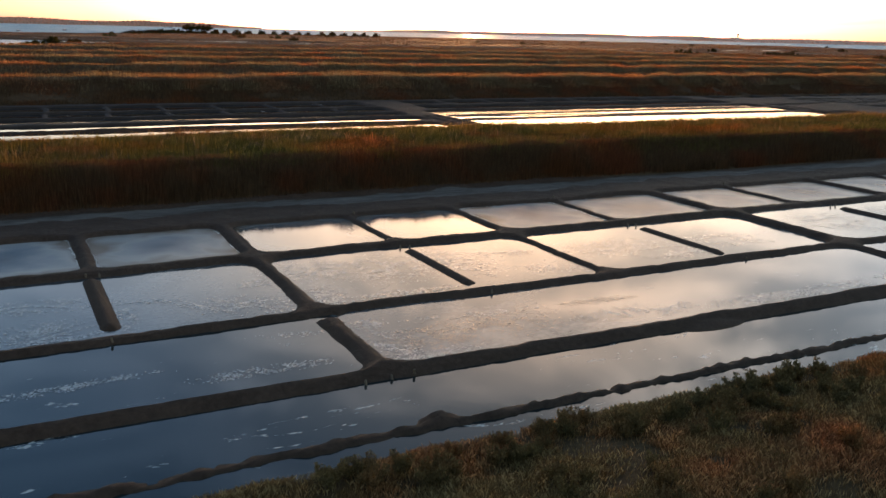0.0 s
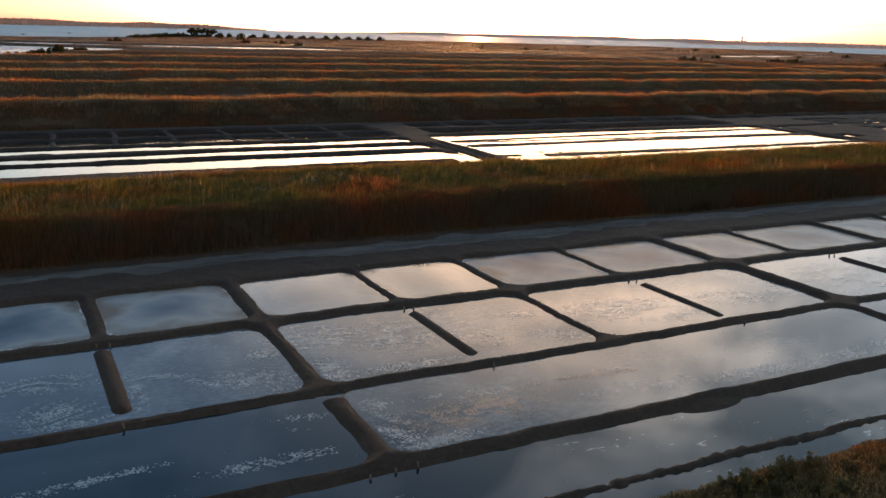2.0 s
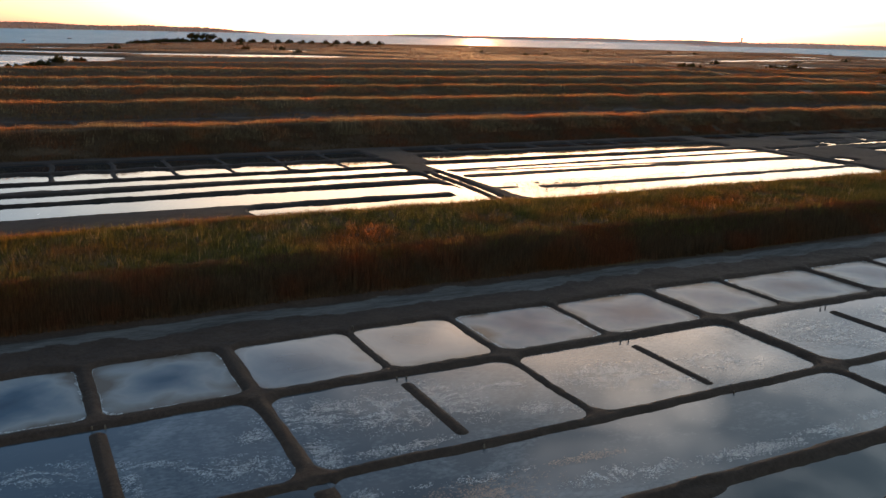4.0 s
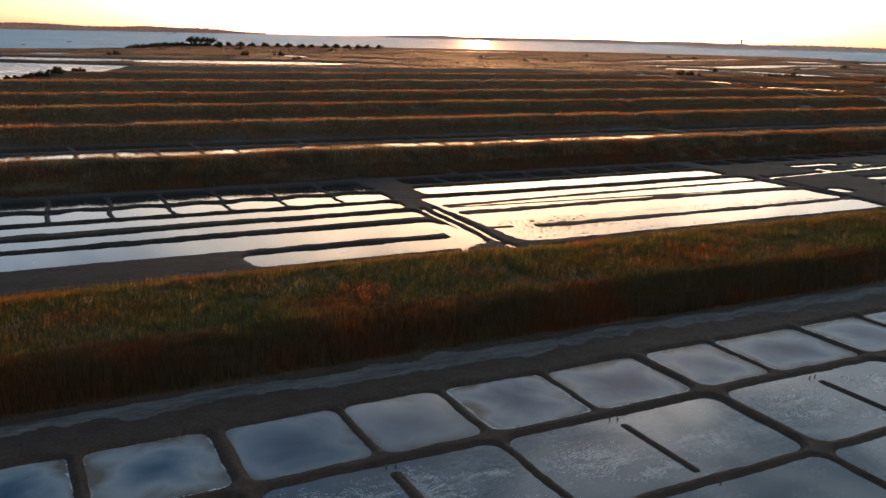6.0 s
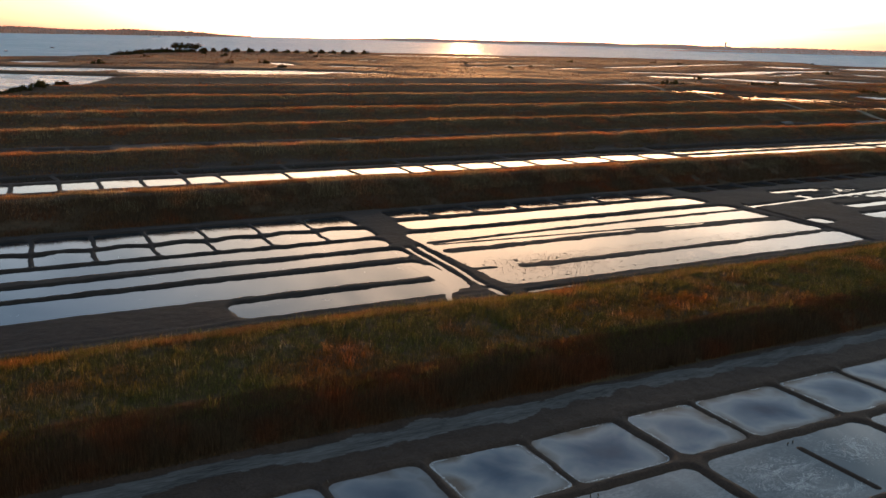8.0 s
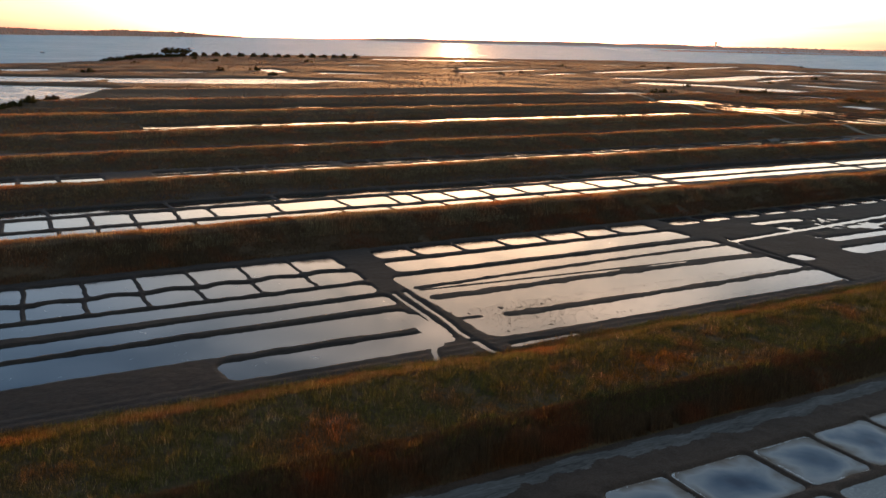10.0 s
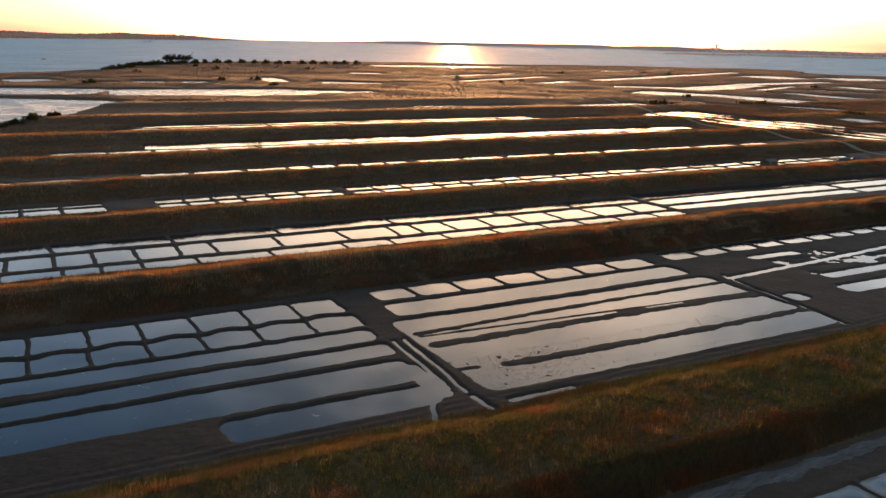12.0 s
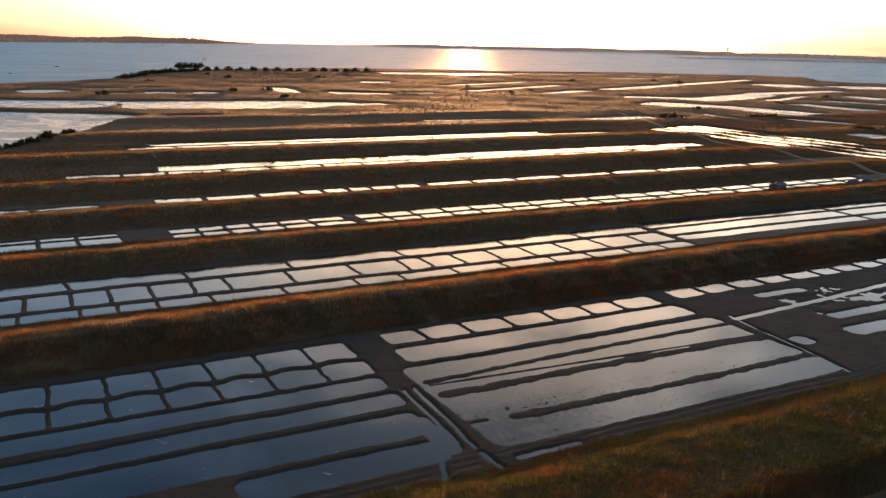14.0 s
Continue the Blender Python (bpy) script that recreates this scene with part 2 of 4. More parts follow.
# ---- the lie of the land ----
def vnoise(x, y, size, seed):
    """Smooth value noise in 0..1 over the plan."""
    rng = np.random.default_rng(seed)
    lat = rng.random((256, 256))
    u, v = x / size + 1000.0, y / size + 1000.0
    i, j = np.floor(u).astype(int), np.floor(v).astype(int)
    a, c = u - i, v - j
    a, c = a * a * (3 - 2 * a), c * c * (3 - 2 * c)
    g = lambda p, q: lat[(i + p) % 256, (j + q) % 256]
    return (g(0, 0) * (1 - a) + g(1, 0) * a) * (1 - c) + (g(0, 1) * (1 - a) + g(1, 1) * a) * c


def ss(t):
    t = np.clip(t, 0, 1)
    return t * t * (3 - 2 * t)


# a pond: centre, half length, half width, angle, corner radius, look, group
PONDS = []


def pond(x0, x1, y0, y1, r=0.5, look_of="pool", group="pools", turn=0.0, slant=0.0):
    PONDS.append((0.5 * (x0 + x1), 0.5 * (y0 + y1), 0.5 * (x1 - x0), 0.5 * (y1 - y0), turn, min(r, 0.49 * (x1 - x0), 0.49 * (y1 - y0)), slant, look_of, group))


def row_of(xs, y0, y1, gap, r=0.6, look_of="pan", group="salt pans", tilt=0.0):
    """A row of pans between the dividers at xs; gap: the dividers' width; tilt: how the row drifts in y."""
    for k, (a, c) in enumerate(zip(xs, xs[1:])):
        ga, gc = (gap[k % len(gap)], gap[(k + 1) % len(gap)])
        dy = tilt * (0.5 * (a + c) - xs[0])
        pond(a + ga / 2, c - gc / 2, y0 + dy, y1 + dy, r, look_of, group, 0.0, tilt)


def ditch(a, c, w):
    """A straight ditch of width w from a to c."""
    d, t = math.hypot(c[0] - a[0], c[1] - a[1]), math.atan2(c[1] - a[1], c[0] - a[0])
    mx, my = 0.5 * (a[0] + c[0]), 0.5 * (a[1] + c[1])
    pond(mx - d / 2, mx + d / 2, my - w / 2, my + w / 2, w * 0.4, "pool", "ditches", t)


# the near salt works
pond(-12, 100, 14.66, 15.53, 0.2, "flecked", "ditches")
pond(-12, 100, 15.94, 18.58, 0.3, "flecked", "ditches")
pond(-12, 7.83, 19.35, 24.1, 0.5, "flecked", "long pools")
pond(8.57, 32.4, 19.5, 24.26, 0.7, "brine", "long pools", 0, 0.008)
pond(7.75, 8.65, 23.75, 24.12, 0.1, "flecked", "long pools")
pond(33.0, 62, 19.2, 24.3, 0.7, "brine", "long pools")
for a, c, low in ((-4.0, 7.85, 24.76), (8.5, 19.6, 24.86), (20.05, 32.5, 25.0), (33.4, 46.0, 25.0), (46.7, 59.0, 25.0), (59.6, 72.0, 25.0)):
    pond(a, c, low, 31.45, 0.8, "brine", "brine pans")
row_of((-3.6, 2.24, 8.25), 32.35, 37.85, (0.6, 0.6, 0.75))
row_of((8.25, 14.35, 19.85), 32.35, 37.75, (0.8, 0.45, 0.5), 0.6, "clear")
row_of((19.85, 25.9, 32.75, 38.5, 45.9, 52.0, 58.2, 64.2, 70.4), 32.35, 37.7, (0.5, 0.42, 0.9, 0.45, 0.6))

# the second salt works, beyond the first embankment
pond(17.5, 37.5, 64.6, 68.9, 1.2, "pool", "strip pools")
pond(-8, 38.2, 70.3, 76.0, 0.9, "pool", "strip pools")
pond(-8, 38.8, 77.3, 80.8, 0.9, "pool", "strip pools", 0, 0.025)
pond(-8, 38.9, 82.6, 86.2, 1.2, "pool", "strip pools")
row_of((-7.6, -1.6, 4.2, 9.8, 15.5, 21.2, 27.2, 33.3, 39.4), 87.3, 92.0, (0.5,), 0.6, "pool")
row_of((-7.6, -1.6, 4.4, 10.3, 15.9, 21.6, 27.6, 33.7, 39.4), 93.3, 99.0, (0.5,), 0.7, "pool")
pond(36.9, 38.9, 65.5, 74.5, 0.8, "pool", "strip pools")
ditch((37.3, 67.0), (35.5, 63.7), 0.55)
ditch((35.55, 64.0), (35.05, 62.2), 0.5)
ditch((35.1, 62.5), (34.4, 61.2), 0.6)
ditch((39.9, 81.6), (38.95, 67.0), 0.42)
ditch((41.2, 81.6), (40.0, 65.6), 0.42)
ditch((40.0, 65.0), (40.35, 60.8), 0.5)
row_of((44.4, 50.2, 56.9, 63.6, 70.2, 76.8, 82.8, 90.2), 95.3, 99.8, (0.7,), 0.8, "pool")
pond(44.2, 90.8, 88.9, 93.9, 0.9, "pool", "strip pools", 0, 0.01)
pond(42.1, 91.8, 64.7, 87.3, 1.5, "shallow", "strip pools")
pond(42.4, 50.0, 61.9, 62.75, 0.3, "pool", "ditches")
ditch((94.6, 86.8), (91.4, 63.8), 0.4)
row_of((93.6, 100.1, 106.8, 113.6, 119.9, 127.0, 132.8, 138.8, 145.0, 151.5, 158.0), 96.4, 100.8, (0.9,), 0.8, "pool", "salt pans", 0.02)
pond(93.7, 150.0, 86.9, 88.2, 0.5, "pool", "puddles", 0, 0.09)
pond(106.0, 117.0, 91.3, 93.4, 0.9, "pool", "puddles")
pond(94.0, 97.0, 73.2, 76.2, 1.0, "pool", "puddles")
pond(104.5, 118.0, 72.5, 76.0, 1.2, "pool", "puddles")
pond(108.0, 140.0, 79.0, 81.4, 0.9, "pool", "puddles")

# the strips between the further embankments
row_of((-6, 3.0, 10.6, 15.6, 21.1, 29.0, 40.0, 52.0, 60.0, 70.0, 80.0, 90.0, 98.0, 107.0, 116.0, 123.4), 122.8, 126.6, (0.6,), 0.5, "pool")
row_of((-6, 3.8, 9.9, 15.3, 21.2, 27.4, 33.0, 43.0, 54.6, 63.3, 68.0, 74.5, 82.0, 89.0, 97.0, 106.0, 115.0, 123.4), 128.3, 135.6, (0.7,), 0.5, "pool")
row_of((-6, 10.2, 27.8, 45.0, 66.3, 88.0, 106.0, 123.4), 137.4, 142.6, (0.7,), 0.5, "pool")
row_of((124.6, 181.0, 260.0), 127.5, 131.5, (0.9,), 0.6, "pool")
row_of((124.6, 181.0, 260.0), 133.0, 138.0, (0.9,), 0.6, "pool")
row_of((124.6, 181.0, 260.0), 139.4, 145.0, (0.9,), 0.6, "pool")
row_of((-4, 1.0, 8.0, 15.0, 22.6), 166.8, 172.0, (0.8,), 0.6, "pool")
row_of((-4, 1.0, 8.0, 15.0, 22.6), 172.9, 175.4, (0.8,), 0.6, "pool")
row_of((31.4, 37.5, 43.2, 48.7, 54.4, 60.4, 70.0), 167.0, 170.4, (0.8,), 0.6, "pool")
row_of((31.4, 37.5, 43.2, 48.7, 54.4, 60.4, 69.0), 171.6, 175.2, (0.8,), 0.6, "pool")
row_of((72.0, 78.3, 84.9, 92.7, 100.2, 108.7, 116.8, 126.2, 135, 144, 153, 162, 171, 180, 191, 202, 213, 224, 236), 166.6, 170.4, (0.8,), 0.6, "pool")
row_of((72.0, 78.3, 84.9, 92.7, 100.2, 108.7, 116.8, 126.2, 135, 144, 153, 162, 171, 180, 191, 202, 213, 224, 236), 171.6, 176.4, (0.8,), 0.6, "pool")
row_of((-8, 9.2, 22.7), 203.5, 207.0, (1.5,), 0.8, "pool")
row_of((34, 46.5, 58.7, 69.8, 75.6, 82.5, 89.0, 96.8, 104.0), 204.0, 209.4, (1.2,), 0.8, "pool")
row_of((106.0, 120, 134, 150, 168, 187, 206, 225, 239), 205.0, 209.8, (1.2,), 0.8, "pool")
row_of((18, 34, 46, 60, 76, 92, 104, 122, 141, 165, 190, 214, 240), 247.0, 252.5, (1.1,), 0.9, "pool")
pond(44, 252, 254.0, 264.5, 2.0, "pool", "strip pools")
row_of((42, 58, 76, 97, 125, 160, 196, 249), 304.0, 311.0, (1.2,), 1.0, "pool")
pond(52, 215, 313.0, 321.0, 2.0, "pool", "strip pools")

# lagoons and ponds of the far marsh: centre x, y, length, width, angle
FAR_A = [(39, 626, 30, 34, 12), (76, 650, 24, 15, 2), (77, 598, 20, 18, 1), (111, 661, 18, 15, 7), (107, 600, 20, 22, -16), (136, 596, 17, 24, -18),
         (198, 621, 16, 72, -6), (122, 493, 108, 60, -6), (183, 487, 34, 34, -8), (205, 484, 24, 16, -6), (30, 515, 74, 60, -18), (238, 573, 38, 14, -12), (283, 572, 26, 12, -7), (312, 719, 28, 18, -2), (483, 904, 160, 70, -8)]
FAR_B = [(639, 676, 382, 20, 25), (461, 493, 85, 30, -29), (512, 494, 133, 32, 22), (639, 539, 141, 25, 9), (405, 437, 45, 44, -59), (427, 390, 74, 36, -79),
         (549, 475, 101, 10, 24), (501, 397, 59, 27, -86), (733, 638, 65, 70, -13), (802, 593, 71, 80, -110), (565, 426, 48, 24, -75), (631, 467, 46, 30, -94)]
FAR_C = [(396, 320, 38, 13, -71), (425, 342, 31, 10, -48), (365, 357, 39, 7, -97), (300, 364, 46, 15, 2), (335, 362, 9, 13, -57), (356, 258, 21, 15, -98), (406, 290, 14, 9, -105),
         (720, 850, 43, 30, -18), (769, 836, 40, 30, -21), (612, 578, 19, 14, -6), (219, 374, 60, 8, -4), (90, 424, 20, 6, 4), (-7, 394, 150, 96, 62)]
FAR_D = [(642, 902, 142, 30, -10), (320, 733, 30, 20, -2), (417, 699, 135, 14, 24), (406, 630, 158, 14, 28), (240, 582, 45, 20, -32), (286, 577, 23, 15, -15), (415, 574, 68, 14, 25), (870, 822, 33, 30, -28), (661, 794, 77, 17, 10)]
for cx, cy, ln, wd, an in FAR_A + FAR_B + FAR_C + FAR_D:
    pond(cx - ln / 2, cx + ln / 2, cy - wd / 2, cy + wd / 2, min(ln, wd) * 0.18, "lagoon", "lagoons", radians(an))
for k in range(4):
    pond(284 + 10.5 * k - 62, 284 + 10.5 * k + 62, 254 + 3 * k - 4.4, 254 + 3 * k + 4.4, 1.5, "pool", "lagoons", radians(-84))

# a farm track along the ends of the far pans
TRACK = ((318, 392), (297, 342), (277, 295), (261.5, 255), (260.5, 234), (256, 207), (252, 190), (249, 173), (246, 150), (243, 128))


def track_x(y):
    ys = np.array([p[1] for p in TRACK[::-1]], float)
    return np.interp(y, ys, np.array([p[0] for p in TRACK[::-1]], float))


# embankments: near foot, far foot, crest, height
BANKS = [(42.3, 62.0, 47.0, 1.6), (101.2, 122.4, 110.0, 2.35), (143.4, 165.4, 151.5, 2.0), (177.0, 202.4, 189.0, 1.95), (210.6, 245.4, 229.0, 1.8), (265.5, 302.0, 282.0, 1.5), (322.0, 366.0, 340.0, 1.1), (384, 425, 402, 0.9)]
COAST_AZ = np.radians((-4, 1.2, 8.7, 9.3, 17.5, 28.4, 32.0, 40.9, 49.9, 50.9, 54.4, 75))
COAST_R = np.array((690, 710, 800, 945, 1094, 1175, 1139, 1250, 1267, 1136, 1123, 1150))


def sdf(x, y, p):
    cx, cy, hx, hy, turn, r, slant, *_ = p
    u, v = x - cx, y - cy
    if turn:
        u, v = u * math.cos(turn) + v * math.sin(turn), -u * math.sin(turn) + v * math.cos(turn)
    v = v - slant * u
    qx, qy = np.abs(u) - hx + r, np.abs(v) - hy + r
    return np.hypot(np.maximum(qx, 0), np.maximum(qy, 0)) + np.minimum(np.maximum(qx, qy), 0) - r


def to_water(x, y):
    """Distance to the nearest pond's edge, negative over the pond."""
    k = ss((y - 90) / 200)
    s = 0.12 + 0.12 * ss((y - 30) / 30)
    wx = x + (vnoise(x, y, 1.3, 11) - 0.5) * s + (vnoise(x, y, 9, 12) - 0.5) * (0.4 + 3 * k) + (vnoise(x, y, 0.35, 15) - 0.5) * 0.08
    wy = y + (vnoise(x, y, 1.3, 13) - 0.5) * s + (vnoise(x, y, 9, 14) - 0.5) * (0.4 + 1.2 * k) + (vnoise(x, y, 0.35, 16) - 0.5) * 0.08
    # the dyke between the two rows of small pans snakes from pan to pan
    wy = wy + 0.42 * np.cos(2 * np.pi * (x - 4.3) / 5.75) * np.exp(-((y - 92.7) / 1.1) ** 2) * (x < 39.5)
    d = np.full(x.shape, 30.0)
    x0, x1, y0, y1 = x.min() - 8, x.max() + 8, y.min() - 8, y.max() + 8
    for p in PONDS:
        reach = math.hypot(p[2], p[3]) if p[4] else None
        ex, ey = (reach, reach) if reach else (p[2], p[3] + abs(p[6]) * p[2])
        if p[0] + ex < x0 or p[0] - ex > x1 or p[1] + ey < y0 or p[1] - ey > y1:
            continue
        d = np.minimum(d, sdf(wx, wy, p))
    return d


def tongue(x, y, cx, y0, y1, w):
    """A low stub of dyke that juts into a pan."""
    yy = np.clip(y, y0 + w, y1 - w)
    d = np.hypot(x - cx, y - yy) - w
    return -d


TONGUES = ((2.13, 25.3, 31.05, 0.29), (14.2, 25.5, 30.8, 0.26), (26.1, 25.4, 30.6, 0.22), (39.7, 25.4, 30.6, 0.22), (52.6, 25.4, 30.6, 0.24))


def bank_h(x, y):
    h = np.zeros(x.shape)
    for a, c, crest, top in BANKS:
        w, wf = (3.2, 6.5) if a < 50 else (crest - a, c - crest)
        wob = (vnoise(x, y * 0, 14, int(a)) - 0.5) * 1.2 + (vnoise(x, y * 0, 3.1, int(a) + 1) - 0.5) * 0.008 * (a - 42)
        h += top * ss((y - a + wob) / w) * ss((c - y + wob) / wf) * (0.94 + 0.12 * vnoise(x, y, 11, 31)) * (1 - 0.75 * ss((x - 250) / 40))
    h += 0.6 * ss((14.4 - y + (vnoise(x, y * 0, 5, 3) - 0.5) * 0.9) / 5.0)
    return h


def height(x, y):
    d = to_water(x, y)
    for t in TONGUES:
        d = np.maximum(d, tongue(x, y, *t))
    d = np.maximum(d, 0.3 - np.hypot((x - 19.0) / 2.2, (y - 18.7) / 0.8) * 0.5)
    d = np.maximum(d, 0.4 - np.hypot((x - 8.1) / 1.3, y - 16.0))
    # low bars of mud in the wide shallow pool, with crumbs of mud along them
    block = ss((x - 41.5) / 2) * ss((92.5 - x) / 2) * ss((y - 64) / 1.5) * ss((88.5 - y) / 1.5)
    u = (x - 42) / 50
    for a, c, e, w, x0 in ((82.3, 83.6, 84.1, 0.6, 42.0), (81.6, 80.2, 78.8, 0.3, 42.0), (78.3, 78.5, 77.9, 0.9, 42.0), (70.4, 70.1, 70.4, 0.8, 46.2), (71.2, 69.6, 69.6, 0.4, 30.0)):
        mid = a + (4 * c - 3 * a - e) * u + (2 * a + 2 * e - 4 * c) * u * u
        end = ss((x - x0) / 1.2) if w != 0.4 else ss((45.2 - x) / 0.8)
        rag = 1.1 * w * (0.6 + 0.55 * vnoise(x, y, 2.2, 41) + 0.35 * (vnoise(x, y, 0.5, 44) - 0.5)) * end - np.abs(y - mid)
        d = np.where(block > 0.01, np.maximum(d, np.clip(0.4 * rag, -0.4, 0.14 + 0.1 * (w == 0.4)) - 0.25 * (1 - end)), d)
    crumbs = np.exp(-((x - 49.5) / 6.5) ** 2 - ((y - 70.5) / 4.5) ** 2) + 0.55 * np.exp(-((y - 72.6 - 0.6 * u) / 0.9) ** 2) + 0.45 * np.exp(-((y - 65.6) / 0.8) ** 2)
    d = np.where(block > 0.01, np.maximum(d, (vnoise(x, y, 0.42, 42) * 0.5 + vnoise(x, y, 0.27, 43) * 0.5 - 1.0 + 0.28 * np.minimum(crumbs, 1.0)) * 0.5), d)
    field = ss((x - 94.5) / 2 - 0.05 * (y - 70)) * ss((y - 65) / 1.5) * ss((94.0 - y) / 1.5)
    wet = 0.55 * vnoise(x, y * 2.6, 11, 45) + 0.3 * vnoise(x, y * 2.2, 3.6, 46) + 0.15 * vnoise(x, y, 0.9, 47)
    d = np.where(field > 0.05, np.minimum(d, (0.745 - wet) * 3.0 / np.maximum(field, 0.3)), d)
    rough = np.abs(y - 15.75) < 0.5
    d = np.where(rough, d + 0.15 * (vnoise(x, y, 0.22, 52) - 0.5) - 0.02, d)
    crest = np.where(y < 21.5, 0.25, np.where(y < 42.5, 0.17, np.where(y < 150, 0.18, 0.2)))
    top = crest * (0.75 + 0.5 * vnoise(x, y, 2.4, 21)) + 0.05 * (vnoise(x, y, 0.45, 22) - 0.5)
    top = top + 0.5 * ss((y - 215) / 120) + 0.03 * np.sin(y * 5.5 + 3 * vnoise(x, y, 7, 48)) * ss((y - 61.5) / 0.5) * ss((65.0 - y) / 0.5)
    top = np.where(np.abs(y - 15.75) < 0.35, 0.14 + 0.26 * (vnoise(x, y, 0.33, 23) - 0.5) + 0.14 * (vnoise(x, y, 0.9, 29) - 0.5), top)
    slope = np.where(y > 215, 0.25, np.where(rough, 0.9, 0.6))
    h = np.minimum(top, slope * d)
    h = np.maximum(h, -0.2)
    h = h + bank_h(x, y) * ss((d + 0.1) / 1.2)
    far = ss((y - 340) / 60)
    h = h + far * ss(d / 6) * 0.9 * (vnoise(x, y, 30, 24) - 0.35)
    az, r = np.arctan2(x, y), np.hypot(x, y)
    return h - 4.0 * ss((r - np.interp(az, COAST_AZ, COAST_R)) / 14 + 0.3 * (vnoise(x, y, 20, 25) - 0.5))


def mesh_of(name, verts, faces, material, smooth=True):
    me = bpy.data.meshes.new(name)
    verts, faces = np.asarray(verts, np.float32), np.asarray(faces, np.int32)
    n, k = faces.shape
    me.vertices.add(len(verts))
    me.vertices.foreach_set("co", verts.ravel())
    me.loops.add(n * k)
    me.loops.foreach_set("vertex_index", faces.ravel())
    me.polygons.add(n)
    me.polygons.foreach_set("loop_start", np.arange(0, n * k, k, dtype=np.int32))
    me.polygons.foreach_set("use_smooth", np.full(n, smooth))
    me.update(calc_edges=True)
    me.materials.append(material)
    return me


def land(name, x0, x1, y0, y1, step, material, label, split=None, fan=None):
    """A stretch of land from the height field. fan: narrows it to what lies left of x = fan * y. split: gives faces to named pieces."""
    nx, ny = int(round((x1 - x0) / step)), int(round((y1 - y0) / step))
    X, Y = np.meshgrid(np.linspace(x0, x1, nx + 1), np.linspace(y0, y1, ny + 1))
    Z = height(X, Y)
    V = np.stack([X, Y, Z], -1).reshape(-1, 3)
    i = np.arange(nx * ny)
    a = (i // nx) * (nx + 1) + i % nx
    Fc = np.stack([a, a + 1, a + nx + 2, a + nx + 1], 1)
    zc = V[Fc, 2].max(1)
    cx, cy = V[Fc, 0].mean(1), V[Fc, 1].mean(1)
    keep = zc > -0.19
    if fan:
        keep &= cx < fan * cy + 14
    Fc, cx, cy = Fc[keep], cx[keep], cy[keep]
    group = split(cx, cy) if split else np.zeros(len(Fc), int)
    made = []
    for gid in np.unique(group):
        f = Fc[group == gid]
        used, inv = np.unique(f, return_inverse=True)
        nm, mt, lb, kd, cat = (name, material, label, "structure", "ground") if gid == 0 else PIECES[int(gid)]
        ob = new(nm, mesh_of(nm, V[used], inv.reshape(f.shape), mt))
        tagged(ob, lb, cat, kind=kd)
        made.append(ob)
    return made


PIECES = {1: ("dyke", MUD, "long low dyke of bare dark mud between salt pans", "structure", "dyke"),
          2: ("dyke", MUD, "straight bare mud dyke beside the long pool", "structure", "dyke"),
          3: ("dyke", MUD, "broad uneven mud dyke along the outer ditch", "structure", "dyke"),
          4: ("mud_ridge", MUD, "crumbled thin ridge of mud in the ditch", "structure", "ridge"),
          5: ("mud_path", CRUST, "pale dried mud path at the foot of the embankment", "structure", "path")}


def near_split(cx, cy):
    g = np.zeros(len(cx), int)
    g[np.abs(cy - 31.92) < 0.44] = 1
    g[np.abs(cy - 24.65) < 0.36] = 2
    g[np.abs(cy - 19.02) < 0.42] = 3
    g[np.abs(cy - 15.75) < 0.27] = 4
    g[(cy > 40.3 + 1.5 * (vnoise(cx, cy, 3.0, 51) - 0.5) + 0.5 * (vnoise(cx, cy, 0.7, 53) - 0.5)) & (cy < 41.9 + 0.8 * (vnoise(cx, cy, 2.0, 54) - 0.5))] = 5
    return g


FAN = 1.62
land("bank_ground", -60, 130, -40.0, 2.0, 2.0, SOIL, "dry grassy bank of bare brown soil")
land("marsh_ground", -70, -8, 2.0, 345.0, 1.0, MARSH, "dull salt marsh beyond the ends of the pans")
land("bank_ground", -8, 46, 2.0, 14.9, 0.25, SOIL, "dry grassy bank of bare brown soil")
land("salt_works_ground", -8, 80, 14.9, 42.5, 0.14, MUD, "dark wet mud dykes between shallow salt pans", near_split, FAN)
land("embankment", -8, 120, 42.5, 61.0, 0.5, SOIL, "grass-grown earth embankment between two salt works", None, FAN)
land("strip_pools_ground", -8, 176, 61.0, 101.0, 0.2, SILT, "dark mud dykes between long strips of water", None, FAN)
land("embankment", -8, 210, 101.0, 122.0, 0.7, MARSH, "long dry grassy embankment beside the salt works", None, FAN)
land("far_pans_ground", -8, 262, 122.0, 146.0, 0.35, MUD, "mud dykes round a row of small pans", None, FAN)
land("embankment", -8, 290, 146.0, 166.0, 0.8, MARSH, "long dark grassy embankment between rows of pans", None, FAN)
land("far_pans_ground", -8, 300, 166.0, 178.0, 0.4, MUD, "mud dykes round a double row of small pans", None, FAN)
land("embankment", -8, 330, 178.0, 203.0, 0.9, MARSH, "long dark grassy embankment between rows of pans", None, FAN)
land("far_pans_ground", -8, 350, 203.0, 211.0, 0.45, MUD, "mud dykes round a thin row of pans", None, FAN)
land("marsh_ground", -20, 560, 211.0, 345.0, 0.8, MARSH, "flat brown salt marsh with low banks and strips of water", None, FAN)
land("marsh_ground", -60, 1460, 345.0, 1300.0, 3.0, MARSH, "wide flat brown salt marsh cut by lagoons", None, FAN)


